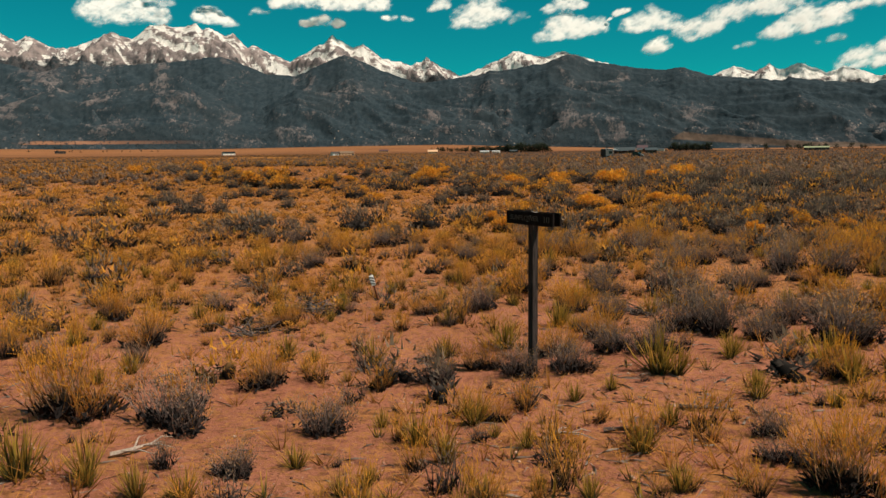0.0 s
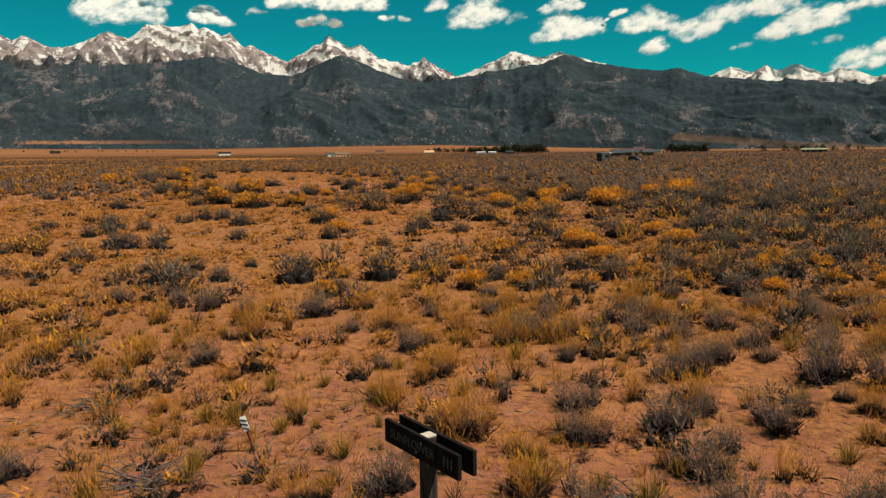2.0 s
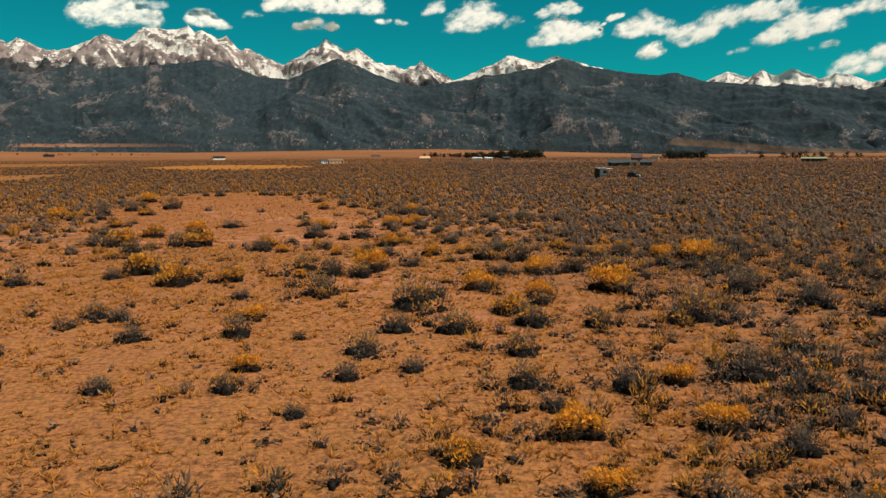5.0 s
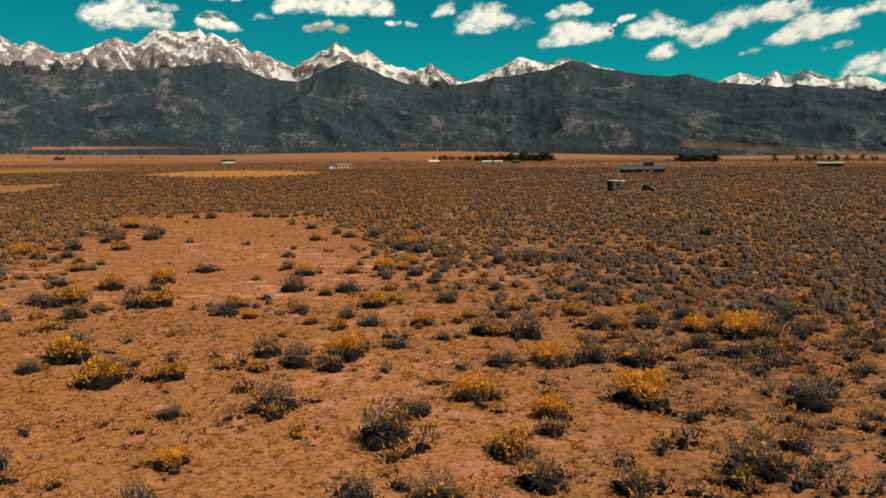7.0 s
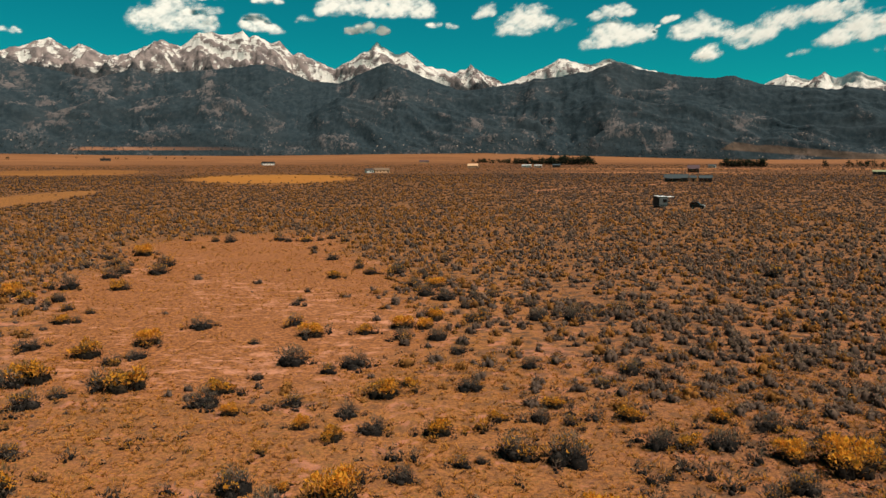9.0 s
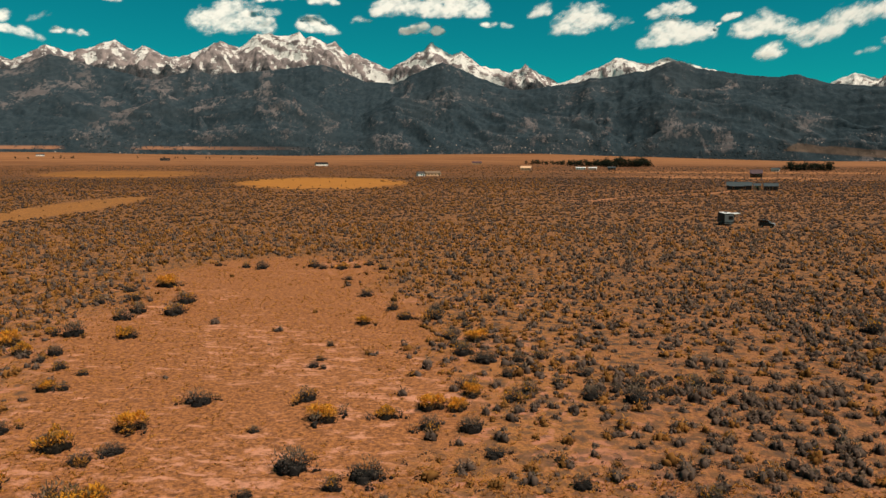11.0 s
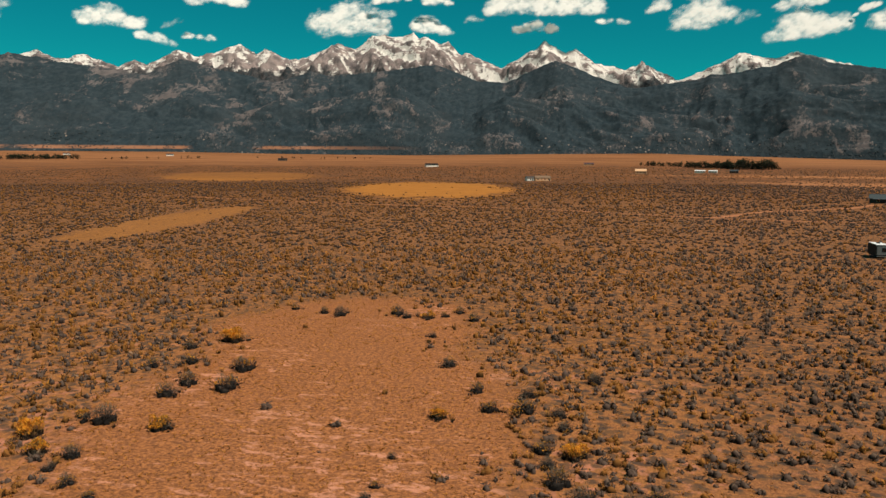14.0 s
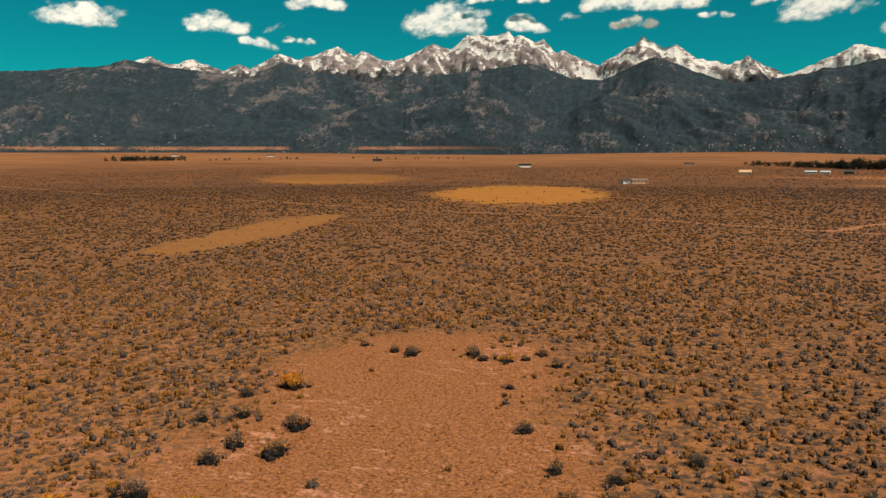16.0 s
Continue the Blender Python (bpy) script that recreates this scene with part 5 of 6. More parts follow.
g = np.random.default_rng(5)
nx, ny, _ = wild(1.9, 12, 38, 51, 0.95)
gx, gy = np.meshgrid(np.arange(1.9, 13, 1.2), np.arange(-2.4, 15, 1.2))
gx, gy = gx.ravel() + g.uniform(-0.5, 0.5, gx.size), gy.ravel() + g.uniform(-0.5, 0.5, gx.size)
right = [(float(x), float(y), float(g.uniform(0.5, 1.15))) for x, y in zip(gx, gy) if g.random() < (0.85 if y < 9 else 0.6) and (y > 1.0 or x > 4.6) and all(math.hypot(x - q[0], y - q[1]) > 0.55 * (0.5 + q[2]) for q in SAGES + RABBITS)]
extra = [(float(x), float(y), float(s)) for x, y, s in zip(nx, ny, g.uniform(0.35, 1.0, len(nx)))]
cut = int(len(extra) * 0.55)
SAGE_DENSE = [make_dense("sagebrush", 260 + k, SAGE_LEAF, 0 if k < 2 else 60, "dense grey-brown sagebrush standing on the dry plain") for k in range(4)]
RABBIT_DENSE = [make_dense("rabbitbrush", 362 + k, RABBIT_LEAF if k == 1 else RABBIT_BODY, 420, "rounded rabbitbrush with orange-yellow dry tops") for k in range(3)]
sage_all, rabbit_all = (SAGES + right[::4] + right[1::4] + right[3::4] + extra[:cut])[:290], (RABBITS + right[2::4] + extra[cut:])[:290]
place(SAGE_PROTOS, [q for q in sage_all if q[1] < 16], 1.0, "sagebrush on the plain", g, 1.18)
place(SAGE_DENSE, [q for q in sage_all if q[1] >= 16], 1.0, "sagebrush on the plain", g, 1.22)
place(RABBIT_PROTOS, [q for q in rabbit_all if q[1] < 16], 1.0, "rabbitbrush on the plain", g, 1.18)
place(RABBIT_DENSE, [q for q in rabbit_all if q[1] >= 16], 1.0, "rabbitbrush on the plain", g, 1.22)
tx, ty, _ = wild(1.05, 9, 27, 52, 0.6)
more = [(float(x), float(y), float(s)) for x, y, s in zip(tx, ty, g.uniform(0.2, 0.5, len(tx)))]
place(TUFT_PROTOS, (TUFTS + more)[:290], 0.85, "bunch grass tufts", g, 1.1)


def small_shrub(seed, clumps, shoots, blades, leaf, plumes):
    """A low ragged shrub as one set of arrays."""
    rows = [q for q in bush_arrays(seed, clumps, shoots, blades, leaf, plumes, 0.011, True) if q]
    base, T = 0, []
    for q in rows:
        T.append(q[1] + base)
        base += len(q[0])
    return np.concatenate([q[0] for q in rows]), np.concatenate(T), np.concatenate([q[2] for q in rows]), np.concatenate([q[3] for q in rows])


LOW_SAGE = [small_shrub(480 + k, 3, 13, 40, 0.042, 0) for k in range(6)]
LOW_RABBIT = [small_shrub(490 + k, 3, 17, 9, 0.042, 38) for k in range(6)]
MID_SAGE = [lobed(500 + k, 3, 76, 0.105, 4, 0, 0.22)[0] for k in range(6)]
MID_RABBIT = [lobed(520 + k, 3, 76, 0.105, 4, 0, 0.22)[0] for k in range(5)]
THIN_SAGE = [lobed(510 + k, 3, 44, 0.14, 3, 0, 0.24)[0] for k in range(6)]
THIN_RABBIT = [lobed(530 + k, 3, 44, 0.14, 3, 0, 0.24)[0] for k in range(5)]
FAR_SAGE = [lobed(540 + k, 2, 12, 0.24, 4, 0, 0.24, 0.36)[0] for k in range(8)]
CLUMPS = [dome(580 + k, 0, 0.4, 1, 4, 0.42) for k in range(6)]
FAR_LOW = [lobed(550 + k, 1 + k % 2, 4, 0.28, 3, 0, 0.28, 0.36)[0] for k in range(8)]
DOT_SAGE = [dome(560 + k, 0, 0.30, 1, 4, 0.46) for k in range(8)]


def belt(n, r0, r1, seed, dense, sage, rabbit, share, lo=0.7, hi=1.6, far=True, east=-999):
    x, y, g = wild(n, r0, r1, seed, dense, max(1.6, n * 1.9))
    x, y = x[x > east], y[x > east]
    s = lo + (hi - lo) * g.random(len(x)) ** 1.5
    tall = g.uniform(0.8, 1.25, len(x))
    flag = g.random(len(x)) < share * np.clip(1.1 - x / 30, 0.5, 1.1)
    scatter("sagebrush_field", sage, x[~flag], y[~flag], s[~flag], tall[~flag], FIELD_SAGE if far else SAGE_LIT if r1 < 30 else SAGE_LEAF, "field of grey-brown sagebrush across the plain", "brush", seed + 1)
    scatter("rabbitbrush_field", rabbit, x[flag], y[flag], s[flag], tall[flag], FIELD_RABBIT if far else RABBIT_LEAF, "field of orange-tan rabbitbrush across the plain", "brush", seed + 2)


belt(0.48, 8.0, 20, 60, 1.0, LOW_SAGE, LOW_RABBIT, 0.56, 0.2, 0.75, False)
belt(0.55, 20, 29, 69, 1.0, LOW_SAGE, LOW_RABBIT, 0.75, 0.25, 0.85, False)
belt(1.15, 28, 84, 61, 0.90, MID_SAGE, MID_RABBIT, 0.45, 0.35, 1.6, False)
belt(1.2, 13, 46, 58, 0.95, MID_SAGE, MID_RABBIT, 0.55, 0.4, 1.15, False)
belt(1.05, 16, 44, 54, 1.0, MID_SAGE, MID_RABBIT, 0.35, 0.5, 1.3, False, 2.5)
belt(1.02, 42, 84, 59, 1.0, MID_SAGE, MID_RABBIT, 0.2, 0.7, 1.7, False, 11)
belt(1.3, 84, 116, 57, 1.0, THIN_SAGE, THIN_RABBIT, 0.3, 0.7, 1.7, True, 9)
belt(1.0, 84, 112, 65, 1.0, THIN_SAGE, THIN_RABBIT, 0.36, 0.35, 1.6)
belt(0.9, 112, 136, 62, 1.0, FAR_SAGE, FAR_SAGE, 0.42, 0.4, 1.6)
belt(0.86, 136, 165, 66, 1.0, FAR_LOW, FAR_LOW, 0.42, 0.45, 1.6)
belt(1.05, 84, 165, 68, 1.0, FAR_LOW, FAR_LOW, 0.12, 0.6, 1.6, True, 30)
belt(1.0, 165, 260, 67, 1.0, FAR_LOW, FAR_LOW, 0.5, 0.5, 1.8)
belt(1.45, 260, 430, 63, 1.0, DOT_SAGE, DOT_SAGE, 0.5, 0.6, 1.9)
belt(2.5, 430, 760, 56, 1.0, DOT_SAGE, DOT_SAGE, 0.5, 0.9, 2.6)
belt(7.5, 760, 1700, 64, 1.0, CLUMPS, CLUMPS, 0.6, 1.4, 3.0)

# low scrub between the shrubs, thicker to one side
SCRUB = [dome(595 + k, 9, 0.26, 1, 3, 0.26) for k in range(6)]
g = np.random.default_rng(91)
x, y = g.uniform(-40, 52, 15000), g.uniform(22, 84, 15000)
ok = (g.random(len(x)) < np.clip(0.30 + x / 40, 0.12, 0.9)) & (patch(x, y, BARE) < 0.1) & (waves(x / 4, y / 4, 92, 3) > 0.42) & (np.abs(x) < 12 + y * 0.65)
x, y = x[ok], y[ok]
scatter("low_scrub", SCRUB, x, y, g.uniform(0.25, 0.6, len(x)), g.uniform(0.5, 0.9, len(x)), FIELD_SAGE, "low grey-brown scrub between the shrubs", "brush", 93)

g = np.random.default_rng(98)
crowd = [(x + math.sin(a) * w * r, y + math.cos(a) * w * r, w * f) for x, y, w in SAGES + RABBITS if y > 22
         for a, r, f in zip(g.random(2) * math.tau, g.uniform(0.5, 0.95, 2), g.uniform(0.4, 0.85, 2))]
cx, cy, cw = (np.array(q) for q in zip(*crowd))
pick = g.random(len(cx)) < 0.62
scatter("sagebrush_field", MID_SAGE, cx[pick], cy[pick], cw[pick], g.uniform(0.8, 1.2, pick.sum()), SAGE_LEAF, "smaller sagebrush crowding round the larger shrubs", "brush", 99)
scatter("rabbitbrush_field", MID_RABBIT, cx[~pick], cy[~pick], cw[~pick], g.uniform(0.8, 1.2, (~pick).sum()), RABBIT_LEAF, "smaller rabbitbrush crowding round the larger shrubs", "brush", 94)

g = np.random.default_rng(95)
x, y = g.uniform(-120, 120, 17000), g.uniform(-60, 130, 17000)
az = np.degrees(np.arctan2(x - 1, y + 14))
ok = ((az < -63) | (az > 36)) & (np.hypot(x - 1, y + 14) > 7) & (g.random(len(x)) < np.clip(1.2 - np.hypot(x, y) / 140, 0.1, 1))
x, y = x[ok], y[ok]
half = g.random(len(x)) < 0.6
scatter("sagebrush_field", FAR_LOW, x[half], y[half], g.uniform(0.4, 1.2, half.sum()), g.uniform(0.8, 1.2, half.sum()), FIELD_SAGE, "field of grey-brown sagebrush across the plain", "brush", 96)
scatter("rabbitbrush_field", FAR_LOW, x[~half], y[~half], g.uniform(0.4, 1.0, (~half).sum()), g.uniform(0.8, 1.2, (~half).sum()), FIELD_RABBIT, "field of orange-tan rabbitbrush across the plain", "brush", 97)

# low dry straw between the shrubs
STRAW_PROTOS = [tuft_arrays(600 + k, 10, 0.75, 0.75, 0.017, True) for k in range(5)]
x, y, g = wild(0.27, 7, 40, 71, 1.0, 1.3)
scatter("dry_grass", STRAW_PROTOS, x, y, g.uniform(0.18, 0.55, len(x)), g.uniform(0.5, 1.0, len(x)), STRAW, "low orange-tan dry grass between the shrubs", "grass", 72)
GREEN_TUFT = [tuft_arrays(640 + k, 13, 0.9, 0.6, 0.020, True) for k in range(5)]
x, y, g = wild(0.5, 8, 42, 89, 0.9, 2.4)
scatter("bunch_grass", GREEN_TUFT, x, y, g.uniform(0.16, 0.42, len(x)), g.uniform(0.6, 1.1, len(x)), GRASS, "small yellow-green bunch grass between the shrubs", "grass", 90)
STUBBLE = [tuft_arrays(620 + k, 6, 0.6, 0.9, 0.085, True) for k in range(5)]
x, y, g = wild(0.62, 39, 95, 78, 1.0)
scatter("dry_grass", STUBBLE, x, y, g.uniform(0.25, 0.6, len(x)), g.uniform(0.8, 1.3, len(x)), STRAW, "low orange-tan dry grass between the shrubs", "grass", 79)
x, y, g = wild(1.2, 95, 170, 73, 1.0)
scatter("dry_grass", STUBBLE, x, y, g.uniform(0.3, 0.7, len(x)), g.uniform(0.4, 0.8, len(x)), STRAW, "low orange-tan dry grass between the shrubs", "grass", 74)

g = np.random.default_rng(85)
x, y = g.uniform(-34, 40, 26000), g.uniform(9, 80, 26000)
ok = (x < 8 + y * 0.6) & (waves(x / 3.5, y / 3.5, 86, 3) > 0.36) & (waves(x / 13, y / 13, 87, 2) > 0.28)
x, y = x[ok], y[ok]
scatter("dry_grass", STUBBLE, x, y, g.uniform(0.2, 0.55, len(x)), g.uniform(0.5, 0.9, len(x)), STRAW, "golden dry grass in the open ground", "grass", 88)

g = np.random.default_rng(75)
x, y = g.uniform(-62, 6, 21000), g.uniform(40, 178, 21000)
ok = (np.maximum(patch(x, y, BARE), patch(x, y, SPARSE) - 0.1) > -0.35) & (waves(x / 5, y / 5, 77, 3) > 0.33)
x, y = x[ok], y[ok]
scatter("dry_grass", STUBBLE, x, y, g.uniform(0.18, 0.5, len(x)), g.uniform(0.3, 0.7, len(x)) + 0.45 * np.clip((y - 75) / 30, 0, 1), STRAW, "sparse short dry grass in the clearing", "grass", 76)

def stone_material():
    n = Nodes("mixed pebble")
    v = n.attr("vary")
    c = n.mix(n.step(v, 0.25, 0.5), (0.10, 0.046, 0.032), (0.34, 0.165, 0.105))
    c = n.mix(n.step(v, 0.7, 0.95), c, (0.46, 0.29, 0.20))
    return n.surface(c, 0.95, spec=0.1)


STONE = stone_material()


def pebble(seed):
    g = np.random.default_rng(seed)
    v = np.array([(1, 0, 0), (-1, 0, 0), (0, 1, 0), (0, -1, 0), (0, 0, 0.7), (0, 0, -0.4)], float) * g.uniform(0.6, 1.2, (6, 1))
    t = np.array([(0, 2, 4), (2, 1, 4), (1, 3, 4), (3, 0, 4), (2, 0, 5), (1, 2, 5), (3, 1, 5), (0, 3, 5)])
    return v, t, np.zeros(6), np.zeros(6)


x, y, g = wild(0.12, 6.5, 15, 81, 1.0)
scatter("gravel", [pebble(k) for k in range(5)], x, y, 0.010 + 0.030 * g.random(len(x)) ** 3, np.ones(len(x)), STONE, "small pale and dark pebbles on the red soil", "gravel", 82)


def stick_arrays(seed):
    g = np.random.default_rng(seed)
    v = np.array([(-0.5, -0.02, 0.02), (-0.5, 0.02, 0.02), (0.05, 0.05, 0.09), (0.5, 0.0, 0.03)]) + g.normal(size=(4, 3)) * 0.02
    return v, np.array([(0, 1, 2), (1, 3, 2)]), np.full(4, g.uniform(0.2, 0.9)), np.full(4, g.random())


x, y, g = wild(0.17, 6.5, 22, 83, 0.9)
scatter("litter", [stick_arrays(k) for k in range(6)], x, y, g.uniform(0.08, 0.32, len(x)), np.ones(len(x)), DEADWOOD, "thin grey dead twigs strewn on the soil", "twigs", 84)


# ---------- the street sign ----------
def lettering(text, size, depth):
    cu = bpy.data.curves.new("lettering", "FONT")
    cu.body, cu.size, cu.extrude, cu.align_x, cu.align_y = text, size, depth, "LEFT", "CENTER"
    ob = bpy.data.objects.new("lettering", cu)
    me = bpy.data.meshes.new_from_object(ob)
    bpy.data.objects.remove(ob)
    return me


def build_sign():
    root = thing("street_sign", pose(0.05, 0.02, float(ground_z(0, 0)), 0, 0, -54), "weathered wooden street sign post with two dark boards", "street sign")
    part("post", box(0.092, 0.092, 2.2, 0, 0, 0.97, 0.008), POST_WOOD, root, "grey weathered wooden post")
    # The sun on the post's top is painted as a pale end grain.
    part("post_cap", box(0.088, 0.088, 0.012, 0, 0, 2.078, 0.003), plain_material("sunlit end grain", (0.5, 0.42, 0.34), 0.9), root, "sunlit end grain")
    for side in (-1, 1):
        b = part("board", box(0.88, 0.03, 0.17, 0, side * 0.062, 2.005, 0.004), BOARD_WOOD, root, "dark stained routed board")
        if side < 0:
            me = lettering("SUNFLOWER", 0.092, 0.002)
            me.materials.append(LETTER)
            l = part("lettering", me, None, b)
            l.matrix_local = pose(-0.36, -0.079, 2.005, 90, 0, 0)
            for k, w in enumerate((0.012, 0.012, 0.012)):
                part("bar", box(w, 0.003, 0.07, 0.29 + k * 0.04, -0.0785, 2.005), LETTER, b)
    for k in (-1, 1):
        part("bolt", rod([(0.03 * k, -0.084, 2.005 + 0.04 * k), (0.03 * k, -0.077, 2.005 + 0.04 * k)], (0.008, 0.008), 8), STEEL, root)


build_sign()


def build_marker():
    root = thing("marker_stake", pose(-2.42, 4.95, float(ground_z(-2.42, 4.95)), 0, -16, 10), "leaning rusty stake with a striped white sleeve", "marker")
    part("stake", rod([(0, 0, -0.1), (0, 0, 0.2), (0.005, 0, 0.56)], (0.022, 0.022, 0.02), 6), RUST, root)
    s = part("sleeve", box(0.085, 0.025, 0.21, 0, -0.024, 0.42, 0.006, rz=6), WHITE, root, "white sleeve")
    for k in range(3):
        part("stripe", box(0.092, 0.004, 0.020, 0, -0.040, 0.355 + k * 0.06, rz=6, ry=32), BLACK, s, "black stripe")


build_marker()


def bough(points, r, mat_bm=None):
    n = len(points)
    return rod(points, [r * (1 - 0.75 * i / (n - 1)) for i in range(n)], 5, mat_bm)


def build_fallen_branch(x, y, turn, length, seed, mat, label):
    g = np.random.default_rng(seed)
    root = thing("fallen_branch", pose(x, y, float(ground_z(x, y)), 0, 0, turn), label, "branch")
    pts = [(length * t, 0.05 * math.sin(t * 5 + seed), 0.03 + 0.02 * math.sin(t * 4)) for t in np.linspace(0, 1, 6)]
    bm = bough(pts, 0.028)
    for k in range(4):
        p = pts[1 + k]
        q = g.uniform(-0.25, 0.25, 2)
        bough([p, (p[0] + 0.1, p[1] + q[0], p[2] + 0.05), (p[0] + 0.2, p[1] + q[0] * 1.6, p[2] + 0.02)], 0.012, bm)
    me = bpy.data.meshes.new("limb")
    bm.to_mesh(me)
    bm.free()
    me.materials.append(mat)
    part("limb", me, None, root)


BLEACHED = wood_material("bleached dead wood", (0.22, 0.16, 0.12), (0.48, 0.38, 0.30))
GREYWOOD = wood_material("grey dead wood limb", (0.06, 0.045, 0.04), (0.17, 0.13, 0.11))
build_fallen_branch(-4.3, -2.9, 40, 0.5, 3, BLEACHED, "sun-bleached dead branch lying on red soil")
build_fallen_branch(-0.15, -2.35, 20, 0.45, 5, BLEACHED, "sun-bleached forked branch lying on red soil")
build_fallen_branch(0.55, -2.2, 12, 0.5, 8, GREYWOOD, "grey dead branch lying on red soil")
build_fallen_branch(1.5, -1.6, -10, 0.6, 9, GREYWOOD, "grey dead branch lying on red soil")


def build_dead_brush(x, y, wide, seed):
    g = np.random.default_rng(seed)
    root = thing("dead_brush", pose(x, y, float(ground_z(x, y))), "tangle of grey dead brushwood on red soil", "brushwood", "dead brushwood heaps")
    for k in range(34):
        a, el = g.random() * math.tau, g.uniform(0.05, 0.75)
        ln = wide * g.uniform(0.35, 0.65)
        sx, sy = g.normal(size=2) * wide * 0.16
        pts = [(sx, sy, 0.02)]
        for t in (0.35, 0.7, 1.0):
            pts.append((sx + math.cos(a + t * g.normal() * 0.4) * ln * t, sy + math.sin(a + t * g.normal() * 0.4) * ln * t, 0.02 + ln * el * t * (1.15 - 0.5 * t)))
        part("stick", bough(pts, 0.013 * g.uniform(0.6, 1.4)), GREYWOOD, root)


for k, (x, y, w) in enumerate([(-3.5, 3.9, 1.1), (-5.4, 6.9, 0.9), (-4.3, 2.1, 0.8), (3.3, 16.9, 1.0), (9.0, 55.5, 1.8), (2.3, 3.2, 0.7)]):
    build_dead_brush(x, y, w, 30 + k)


# ---------- dirt road ----------
def build_road():
    """A pale wheel-worn track that crosses the brush, and the fork that leaves it."""
    mat_nodes = Nodes("pale dirt track")
    p = mat_nodes.where()
    c = mat_nodes.mix(mat_nodes.step(mat_nodes.noise(p, 0.5, 5, 0.65), 0.35, 0.7), (0.28, 0.108, 0.046), (0.44, 0.185, 0.090))
    mat = mat_nodes.surface(c, 0.95, spec=0.1)
    for line, half in ((TRACK, 1.15), (FORK, 2.0)):
        pts = []
        for (x0, y0), (x1, y1) in zip(line, line[1:]):
            n = max(2, int(math.hypot(x1 - x0, y1 - y0) / 6))
            pts += [(x0 + (x1 - x0) * k / n, y0 + (y1 - y0) * k / n) for k in range(n)]
        xy = np.array(pts)
        for _ in range(6):
            xy[1:-1] = 0.25 * xy[:-2] + 0.5 * xy[1:-1] + 0.25 * xy[2:]
        d = np.gradient(xy, axis=0)
        d /= np.linalg.norm(d, axis=1)[:, None]
        side = np.stack([-d[:, 1], d[:, 0]], -1)
        wob = half * (1 + 0.35 * np.sin(np.arange(len(xy)) * 0.9))
        l, r = xy + side * wob[:, None], xy - side * wob[:, None]
        bm = bmesh.new()
        L = [bm.verts.new((x, y, float(ground_z(x, y)) + 0.06)) for x, y in l]
        R = [bm.verts.new((x, y, float(ground_z(x, y)) + 0.06)) for x, y in r]
        for k in range(len(L) - 1):
            bm.faces.new((R[k], R[k + 1], L[k + 1], L[k]))
        me = bpy.data.meshes.new("road")
        bm.to_mesh(me)
        bm.free()
        me.materials.append(mat)
        tagged(new("road", me), "pale dirt track through the sagebrush", "road", kind="structure")


build_road()


# ---------- travel trailer ----------
def build_trailer():
    root = thing("travel_trailer", pose(55.2, 254.6, 0.0, 0, 0, 2), "white and grey travel trailer parked in sagebrush", "trailer")
    w, ln, h = 2.7, 6.4, 2.55
    shape = [(-w / 2, 0.65), (w / 2, 0.65), (w / 2, 0.65 + h - 0.2), (w / 2 - 0.25, 0.65 + h), (-w / 2 + 0.25, 0.65 + h), (-w / 2, 0.65 + h - 0.2)]
    # The shade on the left side is painted in: the whole body is near-black.
    part("body", prism(shape, ln), TRAILER_SHADED, root, "panelled body, near-black for its shaded side")
    part("roof", box(w - 0.2, ln - 0.1, 0.10, 0, 0, 0.65 + h + 0.05, 0.03), TRAILER_WHITE, root, "white roof")
    part("air_conditioner", box(0.7, 0.9, 0.28, 0, 0.2, 0.65 + h + 0.24, 0.06), BLACK, root, "dark roof air conditioner")
    for x, zz, sx, sz in ((0.5, 2.1, 1.0, 0.8),):
        win = part("window", box(sx, 0.05, sz, x, -ln / 2 - 0.06, zz, 0.02), GLASS, root, "dark tinted window")
        part("frame", box(sx + 0.14, 0.03, sz + 0.14, x, -ln / 2 - 0.05, zz, 0.01), BLACK, win)
    part("end_wall", box(w - 0.34, 0.04, h - 0.5, 0.06, -ln / 2 - 0.015, 0.65 + h / 2, 0.01), TRAILER_END, root, "pale grey end wall")
    part("bumper", box(w * 0.9, 0.14, 0.14, 0, -ln / 2 - 0.18, 0.55, 0.02), STEEL, root)
    for k, (x, y) in enumerate(((-1.2, 0.45), (-1.2, -0.45), (1.2, 0.45), (1.2, -0.45))):
        wheel = part("wheel", rod([(x - 0.11, y, 0.36), (x + 0.11, y, 0.36)], (0.36, 0.36), 16), RUBBER, root)
        part("rim", rod([(x - 0.12, y, 0.36), (x + 0.12, y, 0.36)], (0.19, 0.19), 12), STEEL, wheel)
    part("skirt", box(w - 0.25, ln - 0.6, 0.28, 0, 0, 0.52), BLACK, root, "dark underside")
    part("door", box(0.05, 0.75, 1.9, w / 2 + 0.02, 1.4, 1.7, 0.02), TRAILER_WHITE, root, "white entry door")
    aw = part("awning", box(2.3, 3.6, 0.05, w / 2 + 1.1, 0.6, 3.05, 0.01, ry=-4), TRAILER_WHITE, root, "white awning held out on arms")
    for y in (-1.15, 2.35):
        part("arm", rod([(w / 2, y, 1.5), (w / 2 + 2.2, y, 3.1)], (0.03, 0.03), 6), STEEL, aw)
    part("hitch", rod([(0, ln / 2, 0.55), (0, ln / 2 + 1.1, 0.5)], (0.06, 0.05), 8), STEEL, root)
    part("dark_box", box(1.0, 0.8, 0.7, -2.0, -2.3, 0.35, 0.04), BLACK, root, "dark box beside the wheels")


build_trailer()


